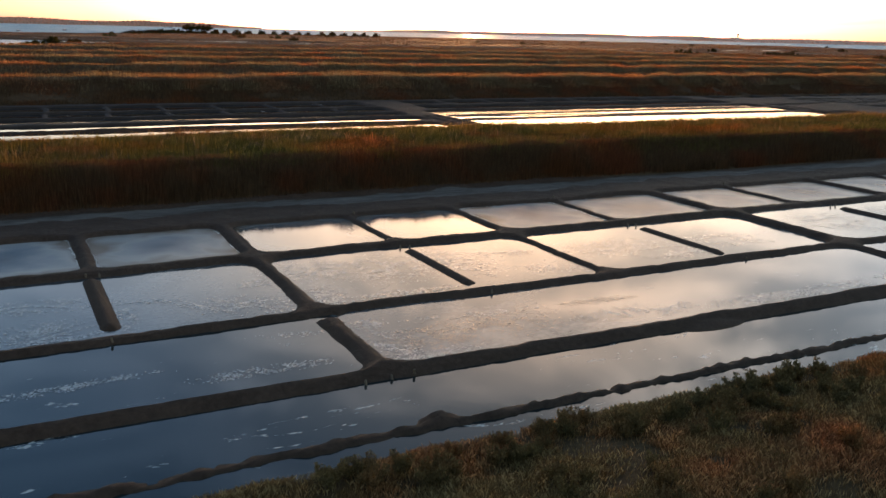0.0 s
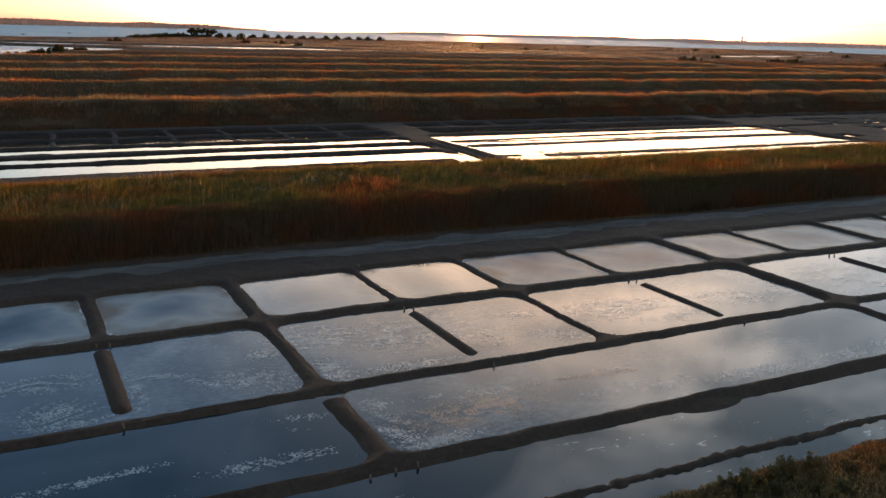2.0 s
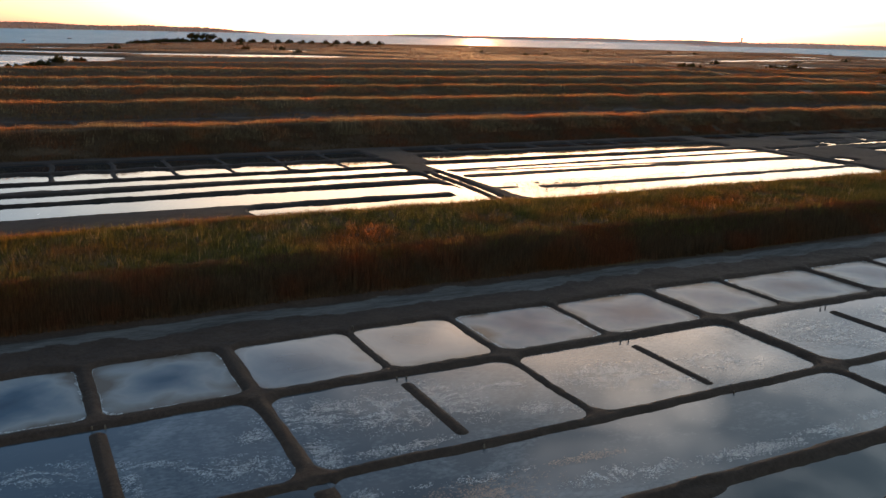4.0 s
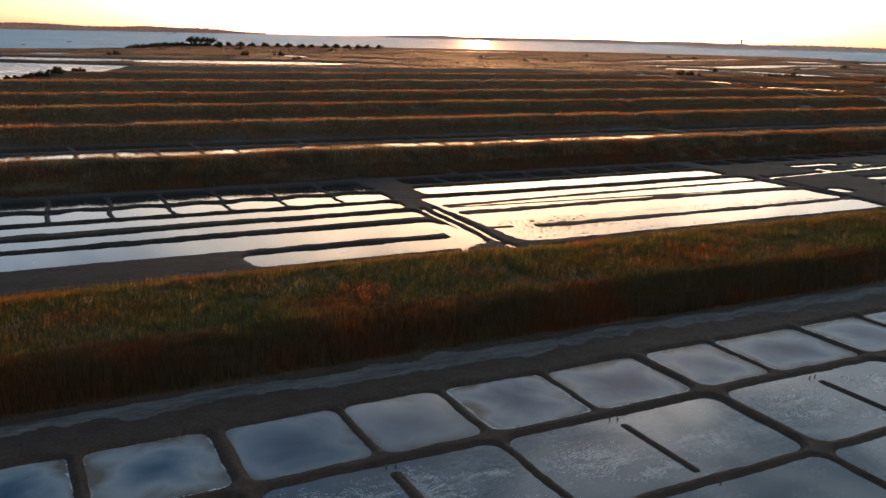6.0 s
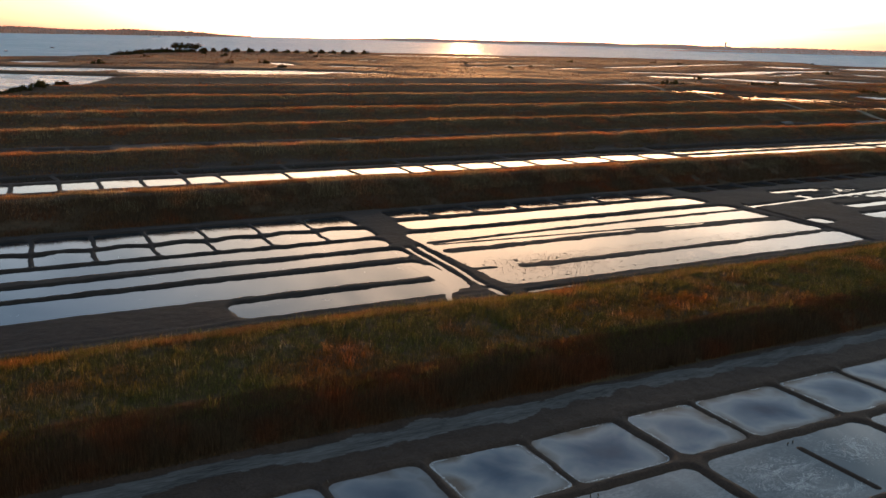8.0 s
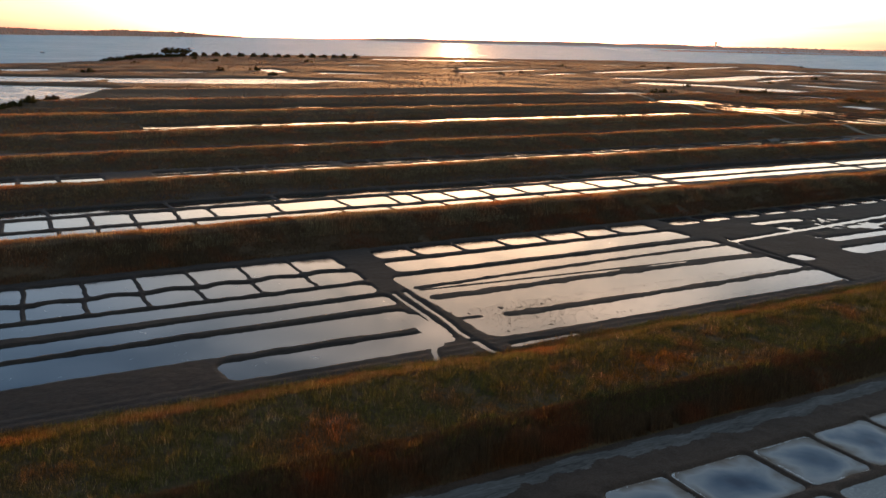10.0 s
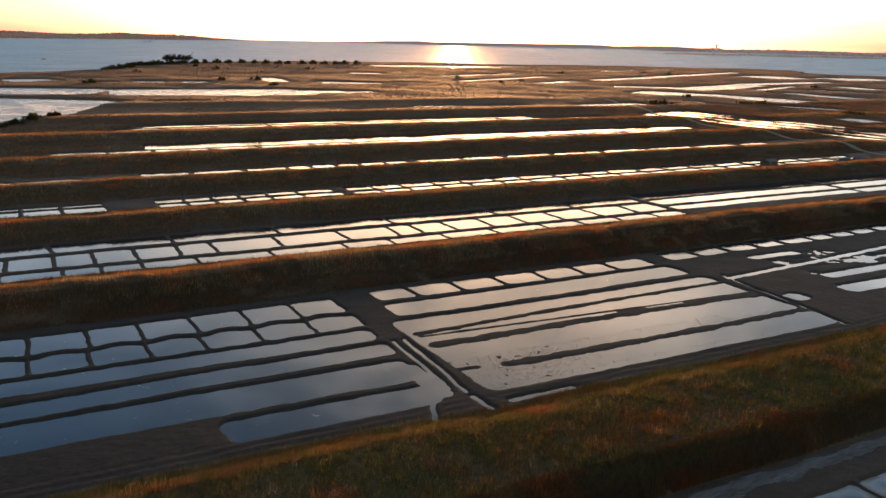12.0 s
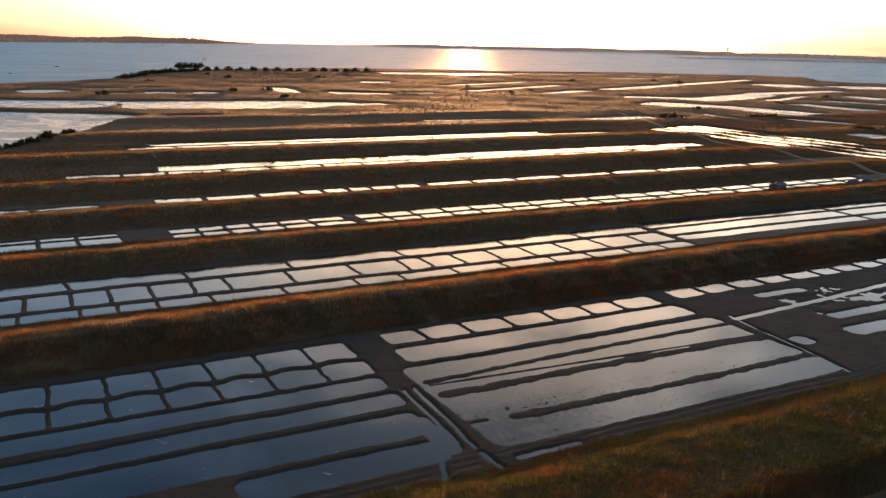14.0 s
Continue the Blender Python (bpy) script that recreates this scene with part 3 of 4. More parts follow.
def flat(name, x0, x1, y0, y1, z, material, label, category):
    ob = new(name, mesh_of(name, [(x0, y0, z), (x1, y0, z), (x1, y1, z), (x0, y1, z)], [(0, 1, 2, 3)], material, False))
    return tagged(ob, label, category, kind="structure")


flat("ground", -4600, 4600, -1500, 600, -0.45, MARSH, "flat brown salt marsh all round", "ground")
flat("sea", -4800, 4800, 600, 4900, -0.25, SEA, "wide calm bay lit by the setting sun", "water")

LOOKS = {"pool": (POOL, "still dark water mirroring the evening sky", "pool"), "pan": (PAN, "shallow salt pan of pale brine with rounded corners", "salt pan"),
         "clear": (CLEAR, "shallow salt pan of clear still brine", "salt pan"),
         "brine": (BRINE, "shallow brine pan with floating pale salt scum", "salt pan"), "shallow": (SHALLOW, "very shallow strip of water over grey mud", "pool"),
         "flecked": (FLECKED, "still dark water with drifting foam flecks", "pool"),
         "lagoon": (LAGOON, "still lagoon in the far marsh", "lagoon")}


def spread(x, y, spots):
    """How thick something lies, 0..1, round a few drifts: centre, half length, half width, turn."""
    m = np.zeros(x.shape)
    for cx, cy, a, b, turn in spots:
        c, s = math.cos(radians(turn)), math.sin(radians(turn))
        u, v = (x - cx) * c + (y - cy) * s, (y - cy) * c - (x - cx) * s
        m = np.maximum(m, np.exp(-(u / a) ** 2 - (v / b) ** 2))
    return m


def float_part(name, pan, box, step, cover, material, seed, label):
    """Small thin scales lying on the water, as thick as cover(x, y) says, 0..1, as one part of the pan."""
    rng = np.random.default_rng(seed)
    x0, x1, y0, y1 = box
    gx, gy = np.meshgrid(np.arange(x0, x1, step * 1.3), np.arange(y0, y1, step))
    gx, gy = gx.ravel() + rng.uniform(-0.6, 0.6, gx.size) * step, gy.ravel() + rng.uniform(-0.5, 0.5, gx.size) * step
    ok = cover(gx, gy) > rng.random(len(gx))
    gx, gy = gx[ok], gy[ok]
    n = len(gx)
    if not n:
        return
    a, r = rng.random(n) * 6.28, step * (0.35 + 0.6 * rng.random(n) ** 2)
    V = np.empty((n, 4, 3))
    for k in range(4):
        q = r * rng.uniform(0.6, 1.3, n)
        V[:, k] = np.stack([gx + 1.5 * q * np.cos(a + 1.5708 * k) - pan.location.x, gy + q * np.sin(a + 1.5708 * k) - pan.location.y, rng.uniform(0.003, 0.006, n) - pan.location.z], 1)
    ob = new(name, mesh_of(name, V.reshape(-1, 3), np.arange(n * 4).reshape(n, 4), material, False))
    ob.parent = pan
    tagged(ob, label, kind="stuff")


def curls(x, y, seed):
    """Foam drawn out and curled by the wind: thin strands over a twisted plan, 0..1."""
    u = x + 2.4 * (vnoise(x, y, 2.3, seed) - 0.5) + 0.9 * (vnoise(x, y, 0.8, seed + 1) - 0.5)
    v = y + 1.9 * (vnoise(x, y, 1.9, seed + 2) - 0.5) + 0.7 * (vnoise(x, y, 0.7, seed + 3) - 0.5)
    strand = 1 - np.abs(2 * vnoise(u * 0.45, v, 0.42, seed + 4) - 1)
    lace = 1 - np.abs(2 * vnoise(u * 0.6, v, 0.17, seed + 5) - 1)
    return np.clip((0.6 * strand + 0.4 * lace - 0.45) * 3.0, 0.04, 1)


# drifts of white foam and brown flakes on the near pools: centre, half length, half width, turn
FOAMS = {"brine pans": [(0.5, 25.7, 1.1, 0.9, -20), (0.2, 28.5, 1.6, 0.6, -8), (3.2, 27.9, 1.2, 0.25, -18), (4.9, 26.6, 1.1, 0.2, -48), (6.3, 26.2, 1.3, 0.85, -25), (2.7, 26.6, 0.3, 1.3, 0), (7.4, 28.4, 0.7, 0.5, 0),
                        (9.6, 29.3, 1.6, 1.3, 0), (12.3, 28.6, 1.8, 1.6, 0), (8.9, 26.1, 0.6, 1.2, 0), (11.8, 25.5, 1.6, 0.35, 0), (15.2, 28.4, 1.0, 1.8, 10), (18.4, 26.2, 1.3, 0.5, -20), (17.5, 29.0, 1.4, 0.35, -10),
                        (22.8, 28.0, 2.2, 1.3, -12), (24.6, 26.3, 1.6, 0.6, 0), (28.4, 27.5, 1.7, 1.0, -15), (36.4, 28.4, 2.0, 1.6, 0), (38.0, 26.2, 1.5, 0.5, 0), (42.5, 29.0, 1.5, 1.2, 0)],
         "long pools": [(9.1, 20.9, 0.6, 1.3, 8), (10.0, 19.9, 1.2, 0.3, 4), (9.2, 22.9, 0.5, 0.4, 0), (17.4, 20.8, 1.6, 0.45, 0), (19.0, 20.5, 0.9, 0.35, 20), (23.2, 20.15, 2.6, 0.35, -2), (26.6, 20.1, 2.4, 0.4, 3), (29.6, 20.4, 1.4, 0.25, 4), (12.4, 22.5, 2.2, 0.25, -4),
                        (6.6, 23.0, 1.0, 0.2, -10), (5.2, 20.6, 1.6, 0.25, 0), (0.5, 21.4, 2.0, 0.2, 4)]}
FLAKES = [(12.1, 21.35, 2.9, 0.95, 2), (17.3, 22.2, 1.6, 0.28, -2), (10.6, 20.8, 1.0, 0.7, 0)]
for nth, (cx, cy, hx, hy, turn, r, slant, look_of, group) in enumerate(PONDS):
    m, label, cat = LOOKS[look_of]
    k = 0.10 if hy < 0.3 and cy < 110 else 0.16 if cy < 110 else 0.3 if cy < 230 else 2.5
    e = [(-hx - k, -hy - k - slant * hx), (hx + k, -hy - k + slant * hx), (hx + k, hy + k + slant * hx), (-hx - k, hy + k - slant * hx)]
    name = "salt_pan" if cat == "salt pan" else cat
    ob = new(name, mesh_of(name, [(a, c, 0) for a, c in e], [(0, 1, 2, 3)], m, False))
    ob.matrix_world = Matrix.Translation((cx, cy, -0.0011 * (nth % 13))) @ Matrix.Rotation(turn, 4, "Z")
    tagged(ob, label, cat, group)
    if cy > 40 or cx > 50 or look_of == "clear" or group == "ditches":
        continue
    box = (max(cx - hx, -7.5), cx + hx, cy - hy, cy + hy)
    me_pond = PONDS[nth]
    if look_of == "pan":
        edge = lambda x, y: 12 * (0.06 + 0.16 * (vnoise(x, y, 0.9, 701) - 0.35) + 0.05 * (vnoise(x, y, 0.2, 702) - 0.5) + sdf(x, y, me_pond))
        float_part("salt_rim", ob, box, 0.045, edge, RIM, 700 + nth, "thin white rim of settled salt")
        continue
    seed = 720 + 10 * nth
    spots = FOAMS[group]
    inside = lambda x, y: sdf(x, y, me_pond) < -0.05
    white = lambda x, y: np.where(inside(x, y), curls(x, y, seed) * np.clip(spread(x, y, spots) * 1.3 - 0.12, 0, 1), 0)
    float_part("salt_foam", ob, box, 0.034, white, FOAM, seed, "white salt foam drifting in curls")
    if group == "long pools" and hx < 15 and cx > 8.5:
        brown = lambda x, y: np.where(inside(x, y), np.clip(spread(x, y, FLAKES) * 1.2 - 0.15, 0, 1) * np.clip((vnoise(x * 0.6, y, 0.22, 713) - 0.3) * 2.5, 0.1, 0.9), 0)
        float_part("algae_scum", ob, box, 0.040, brown, FLAKE, 712, "brown algae flakes drifting in a shoal")
flat("puddle", 95.0, 176.0, 64.6, 94.6, -0.015, SHALLOW, "thin puddles lying on a drained pan", "water")


# the track itself: two worn wheel ruts on a pale crown
n = 160
ys = np.linspace(128, 390, n)
xs = np.convolve(np.pad(track_x(ys), 6, "edge"), np.ones(13) / 13, "valid")
cols = (-1.3, -0.8, -0.35, 0.35, 0.8, 1.3)
V = np.stack([np.stack([xs + c, ys, height(xs + c, ys) + 0.10 - 0.06 * (abs(c) == 0.8)], -1) for c in cols], 1).reshape(-1, 3)
i = np.arange((n - 1) * 5)
q = (i // 5) * 6 + i % 5
SAND = earth("pale_sandy_track", (0.10, 0.07, 0.045), (0.20, 0.145, 0.10), 0.3, 0.95, 3.0, 0.05, 0.1)
tagged(new("track", mesh_of("track", V, np.stack([q, q + 1, q + 7, q + 6], 1), SAND)), "pale sandy farm track across the salt marsh", "track", kind="structure")


# ---- vegetation ----
def blades(name, x, y, z, tall, wide, lean, material, label, category, seed, bent=True):
    """Many single blades as one mesh: a bent blade is two triangles, a straight one is one."""
    rng = np.random.default_rng(seed)
    n = len(x)
    a, tilt = rng.random(n) * 2 * np.pi, rng.random(n) * 2 * np.pi
    hgt, w = tall * (0.55 + 0.75 * rng.random(n)), wide * (0.6 + 0.8 * rng.random(n))
    off = lean * hgt * rng.random(n)
    dx, dy = np.cos(a) * w / 2, np.sin(a) * w / 2
    lx, ly = np.cos(tilt) * off, np.sin(tilt) * off
    V = np.empty((n, 4, 3))
    V[:, 0] = np.stack([x - dx, y - dy, z - 0.04], 1)
    V[:, 1] = np.stack([x + dx, y + dy, z - 0.04], 1)
    V[:, 2] = np.stack([x + lx * 0.35 + dx * 0.7, y + ly * 0.35 + dy * 0.7, z + hgt * 0.6], 1)
    V[:, 3] = np.stack([x + lx, y + ly, z + hgt], 1)
    i = np.arange(n)[:, None] * 4
    F = np.concatenate([i + np.array([[0, 1, 2]]), i + np.array([[0, 2, 3]])]) if bent else i + np.array([[0, 1, 3]])
    ob = new(name, mesh_of(name, V.reshape(-1, 3), F, material, False))
    return tagged(ob, label, category, kind="stuff")


def sow(name, x0, x1, y0, y1, n, tall, wide, material, label, seed, lean=0.5, clump=2.5, low=0.30, least=0.35, fan=FAN, bent=True):
    """Grass over a stretch of land, thicker in clumps, none near the water."""
    rng = np.random.default_rng(seed)
    x, y = x0 + (x1 - x0) * rng.random(n), y0 + (y1 - y0) * rng.random(n)
    keep = (x < fan * y + 10)
    x, y = x[keep], y[keep]
    z = height(x, y)
    thick = vnoise(x, y, clump, seed + 1) * 0.6 + vnoise(x, y, clump * 4, seed + 2) * 0.4
    keep = (z > least) & (rng.random(len(x)) < np.clip((thick - low) * 4, 0.08, 1))
    keep &= np.abs(x - track_x(y)) > 1.4
    x, y, z, thick = x[keep], y[keep], z[keep], thick[keep]
    return blades(name, x, y, z, tall * (0.55 + 0.9 * thick), wide, lean, material, label, "grass", seed + 3, bent)


sow("bank_grass", 2, 32, 5.0, 14.8, 360000, 0.13, 0.009, DRYGRASS, "short dry yellow-brown grass on the bank", 101, 0.8, 0.6, 0.25, 0.12)
sow("embankment_scrub", -4, 84, 42.4, 46.4, 210000, 0.32, 0.022, SCRUB, "dense rust-brown scrub on the embankment's near slope", 106, 0.3, 1.2, 0.1, 0.22, FAN, False)
sow("tall_scrub", -4, 60, 42.6, 44.0, 60000, 0.75, 0.026, SCRUB, "tall dark brown scrub at the embankment's foot", 107, 0.25, 1.1, 0.25, 0.15, FAN, False)
sow("embankment_grass", -4, 104, 44.2, 61.4, 480000, 0.24, 0.022, GRASS, "olive and rust grass along the embankment's top", 111, 0.6, 0.6, 0.18, 0.2, FAN, False)
sow("embankment_grass", -4, 104, 56.0, 61.6, 120000, 0.32, 0.022, RUST, "rust-red grass along the embankment's far edge", 112, 0.6, 1.5, 0.28, 0.12, FAN, False)
sow("tussocks", -4, 104, 44.4, 61.0, 160000, 0.48, 0.024, GRASS, "olive tussocks on the embankment's top", 114, 0.7, 0.45, 0.52, 0.3, FAN, False)
sow("tussocks", -4, 104, 47.0, 61.4, 60000, 0.46, 0.022, STRAW, "pale straw tufts among the embankment's grass", 115, 0.7, 0.5, 0.58, 0.3, FAN, False)
sow("tall_stems", -4, 104, 58.6, 61.6, 16000, 0.62, 0.030, GRASS, "tall thin dry stems along the embankment's far edge", 113, 0.35, 1.1, 0.42, 0.1, FAN, False)
sow("tall_stems", -6, 206, 119.8, 122.8, 9000, 0.5, 0.04, GRASS, "tall thin dry stems along the embankment's far edge", 118, 0.35, 2.0, 0.42, 0.06, FAN, False)
sow("embankment_scrub", -6, 190, 101.0, 108.5, 160000, 0.40, 0.045, SCRUB, "dense rust-brown scrub on the embankment's near slope", 116, 0.3, 2.0, 0.1, 0.12, FAN, False)
sow("embankment_grass", -6, 206, 109.5, 122.4, 170000, 0.34, 0.042, RUST, "tall dry rust-brown grass on the embankment", 121, 0.4, 2.2, 0.2, 0.12, FAN, False)
sow("crest_grass", -6, 206, 105.0, 112.0, 90000, 0.62, 0.030, STRAW, "straw grass along the embankment's crest, paled for its sunlit rim", 122, 0.35, 1.8, 0.3, 0.5, FAN, False)
sow("embankment_grass", -6, 290, 143.2, 166.2, 200000, 0.34, 0.08, RUST, "dry brown grass on a far embankment", 131, 0.4, 3.0, 0.1, 0.12, FAN, False)
sow("crest_grass", -6, 290, 147.2, 154.0, 70000, 0.58, 0.042, STRAW, "straw grass along a far embankment's crest, paled for its sunlit rim", 132, 0.35, 2.4, 0.3, 0.5, FAN, False)
sow("embankment_grass", -6, 330, 176.6, 203.2, 180000, 0.34, 0.10, RUST, "dry brown grass on a far embankment", 141, 0.4, 3.5, 0.1, 0.12, FAN, False)
sow("crest_grass", -6, 330, 183.0, 191.0, 60000, 0.58, 0.05, STRAW, "straw grass along a far embankment's crest, paled for its sunlit rim", 142, 0.35, 2.8, 0.3, 0.5, FAN, False)
sow("embankment_grass", -6, 400, 210.0, 246.6, 180000, 0.34, 0.14, RUST, "dry brown grass on a far embankment", 151, 0.4, 4.0, 0.1, 0.12, FAN, False)
sow("crest_grass", -6, 400, 221.0, 231.5, 56000, 0.6, 0.065, STRAW, "straw grass along a far embankment's crest, paled for its sunlit rim", 152, 0.35, 3.2, 0.3, 0.5, FAN, False)
sow("crest_grass", -6, 420, 273.0, 285.0, 50000, 0.6, 0.085, STRAW, "straw grass along a far embankment's crest, paled for its sunlit rim", 153, 0.35, 3.6, 0.3, 0.5, FAN, False)
sow("marsh_grass", -10, 560, 246.0, 345.0, 190000, 0.34, 0.2, RUST, "dry brown grass of the far marsh", 161, 0.5, 6.0, 0.1, 0.25, FAN, False)
sow("reeds", -8, 330, 163.8, 166.4, 9000, 0.65, 0.06, RUST, "brown reeds along the edge of the pans", 155, 0.3, 2.2, 0.4, 0.05, FAN, False)
sow("reeds", -8, 330, 200.8, 203.6, 9000, 0.7, 0.07, RUST, "brown reeds along the edge of the pans", 156, 0.3, 2.6, 0.4, 0.05, FAN, False)
sow("reeds", -8, 400, 243.5, 247.2, 12000, 0.9, 0.09, RUST, "brown reeds along the edge of the pans", 157, 0.3, 3.2, 0.4, 0.05, FAN, False)
sow("reeds", -8, 400, 252.0, 254.6, 7000, 0.8, 0.09, RUST, "brown reeds between two strips of water", 158, 0.3, 3.2, 0.45, 0.02, FAN, False)
sow("reeds", -8, 400, 264.2, 267.2, 12000, 1.1, 0.10, RUST, "brown reeds along the edge of the pans", 159, 0.3, 3.2, 0.4, 0.05, FAN, False)
sow("marsh_grass", -40, 1300, 345.0, 1150.0, 200000, 0.34, 0.6, SCRUB, "dry brown grass and scrub of the far marsh", 171, 0.5, 14.0, 0.2, 0.3, FAN, False)


def clods(name, x, y, size, seed, label):
    """Crumbs of mud: small uneven four-sided lumps, half sunk, in one mesh."""
    rng = np.random.default_rng(seed)
    n = len(x)
    s, a = size * (0.5 + rng.random(n)), rng.random(n) * 6.28
    V = np.empty((n, 5, 3))
    for k in range(4):
        r = s * (0.7 + 0.6 * rng.random(n))
        V[:, k] = np.stack([x + 1.5 * r * np.cos(a + 1.57 * k), y + r * np.sin(a + 1.57 * k), np.full(n, -0.03)], 1)
    V[:, 4] = np.stack([x + 0.3 * s * (rng.random(n) - 0.5), y + 0.3 * s * (rng.random(n) - 0.5), 0.005 + 0.3 * s], 1)
    i = np.arange(n)[:, None] * 5
    F = np.concatenate([i + np.array([[k, (k + 1) % 4, 4]]) for k in range(4)])
    tagged(new(name, mesh_of(name, V.reshape(-1, 3), F, SILT, False)), label, "mud", kind="stuff")


rng = np.random.default_rng(61)
cx = np.concatenate([rng.normal(50.0, 4.0, 1500), rng.uniform(44, 80, 500), rng.uniform(46, 88, 500), rng.uniform(43, 80, 300)])
cy = np.concatenate([rng.normal(69.8, 2.0, 1500), 72.9 + rng.normal(0, 0.5, 500), 71.6 + rng.normal(0, 0.35, 500), 65.9 + rng.normal(0, 0.4, 300)])
ok = (cx > 43) & (cy > 65.3) & (cy < 86.5)
clods("mud_clods", cx[ok], cy[ok], 0.055, 62, "many small dark crumbs of mud in shallow water")
cx = np.clip(rng.normal(1, 0.3, 320) + rng.choice([8.5, 11.5, 13.0, 15.5, 18.0, 22.0], 320) * rng.uniform(0.93, 1.07, 320), 6, 27)
cy = np.where(rng.random(320) < 0.8, 15.95 + np.abs(rng.normal(0, 0.09, 320)), 15.52 - np.abs(rng.normal(0, 0.05, 320)))
clods("mud_clods", cx, cy, 0.022, 63, "small dark crumbs of mud beside the ridge")


def part(name, bm, material, parent, label=""):
    me = bpy.data.meshes.new(name)
    bm.to_mesh(me)
    bm.free()
    me.materials.append(material)
    ob = new(name, me)
    ob.parent = parent
    if label:
        ob["label"] = label
    return ob


def empty(name, label, category, group="", kind=""):
    return tagged(new(name), label, category, group, kind)


WOOD = earth("weathered_wood", (0.05, 0.038, 0.028), (0.16, 0.125, 0.09), 2.5, 0.85, 30.0, 0.01, 0.2)
BARK = earth("bark", (0.03, 0.022, 0.015), (0.085, 0.06, 0.042), 1.5, 0.9, 8.0, 0.05, 0.1)
CROWN = leafy("tree_leaf", [(0.0, (0.030, 0.026, 0.014)), (0.6, (0.050, 0.042, 0.021)), (1.0, (0.08, 0.058, 0.030))], 0.25)


def tube(bm, p, q, r0, r1, sides=6):
    p, q = Vector(p), Vector(q)
    rot = (q - p).to_track_quat("Z", "Y").to_matrix()
    rings = []
    for c, r in ((p, r0), (q, r1)):
        rings.append([bm.verts.new(c + rot @ Vector((r * math.cos(2 * math.pi * k / sides), r * math.sin(2 * math.pi * k / sides), 0))) for k in range(sides)])
    for k in range(sides):
        bm.faces.new((rings[0][k], rings[0][(k + 1) % sides], rings[1][(k + 1) % sides], rings[1][k]))
    bm.faces.new(rings[1])
    bm.faces.new(rings[0][::-1])


def leaves(bm, rng, centres, radius, n, size, up=0.5):
    """n small leaves round each centre, in a ragged clump."""
    for c in centres:
        for _ in range(n):
            d = Vector((rng.gauss(0, 1), rng.gauss(0, 1), rng.gauss(0, 0.8)))
            p = Vector(c) + d.normalized() * radius * rng.random() ** 0.5
            a = Vector((rng.gauss(0, 1), rng.gauss(0, 1), rng.gauss(up, 0.6))).normalized() * size * rng.uniform(0.6, 1.4)
            b = a.cross(Vector((rng.gauss(0, 1), rng.gauss(0, 1), rng.gauss(0, 1)))).normalized() * size * rng.uniform(0.2, 0.4)
            bm.faces.new([bm.verts.new(v) for v in (p - b, p + b, p + a + b * 0.4, p + a - b * 0.4)])


def shrub(seed, label):
    rng = random.Random(seed)
    ob = empty("shrub", label, "shrub", "shrubs on the bank")
    stems, tops = bmesh.new(), []
    for _ in range(11):
        a, r, h = rng.uniform(0, 6.28), rng.uniform(0.08, 0.42), rng.uniform(0.25, 0.62)
        tip = Vector((r * math.cos(a), r * math.sin(a), h))
        tube(stems, (0.1 * math.cos(a), 0.1 * math.sin(a), -0.05), tip, 0.010, 0.004, 4)
        tops += [tip, tip * 0.72 + Vector((0, 0, 0.03)), tip * 0.45]
    part("stem", stems, BARK, ob)
    bm = bmesh.new()
    leaves(bm, rng, tops, 0.13, 34, 0.07, 1.6)
    part("foliage", bm, LEAF, ob)
    return ob


def tree(seed, tall, label, group, name="tree"):
    """A coastal tree: short leaning trunk, spreading limbs, ragged crown."""
    rng = random.Random(seed)
    ob = empty(name, label, "tree", group)
    wood, tops = bmesh.new(), []
    lean = Vector((rng.uniform(-0.1, 0.1) * tall, rng.uniform(-0.1, 0.1) * tall, 0))
    fork = lean * 0.5 + Vector((0, 0, tall * 0.22))
    tube(wood, (0, 0, -0.3), fork, tall * 0.035, tall * 0.024, 7)
    for k in range(8):
        a = k * 0.785 + rng.uniform(-0.3, 0.3)
        r, h = rng.uniform(0.15, 0.5) * tall, rng.uniform(0.5, 0.95) * tall
        tip = lean + Vector((r * math.cos(a), r * math.sin(a), h))
        tube(wood, fork, tip, tall * 0.014, tall * 0.004, 5)
        tops += [tip, tip.lerp(fork, 0.35) + Vector((0, 0, rng.uniform(0, 0.1) * tall))]
    part("trunk", wood, BARK, ob)
    bm = bmesh.new()
    leaves(bm, rng, tops, tall * 0.19, 80, tall * 0.08, 0.0)
    part("crown", bm, CROWN, ob)
    return ob


def ground_z(x, y):
    return float(height(np.array([float(x)]), np.array([float(y)]))[0])


def bush(seed, tall, label, group, spread=1.2):
    """A low ragged bush: many short stems, foliage down to the ground, an uneven top."""
    rng = random.Random(seed)
    ob = empty("bush", label, "bush", group)
    wood, tops = bmesh.new(), []
    for _ in range(13):
        a, r = rng.uniform(0, 6.28), rng.uniform(0.05, spread) * tall
        h = tall * rng.uniform(0.35, 0.95) * (1 - 0.45 * r / (spread * tall))
        tip = Vector((r * math.cos(a), r * math.sin(a), h))
        tube(wood, (0.02 * r * math.cos(a), 0.02 * r * math.sin(a), -0.3), tip, 0.02 * tall, 0.006 * tall, 4)
        tops += [tip, Vector((tip.x, tip.y, h * 0.5)), Vector((tip.x * 1.1, tip.y * 1.1, 0.1 * tall))]
    part("stem", wood, BARK, ob)
    bm = bmesh.new()
    leaves(bm, rng, tops, tall * 0.27, 60, tall * 0.12, 0.3)
    part("foliage", bm, CROWN, ob)
    return ob


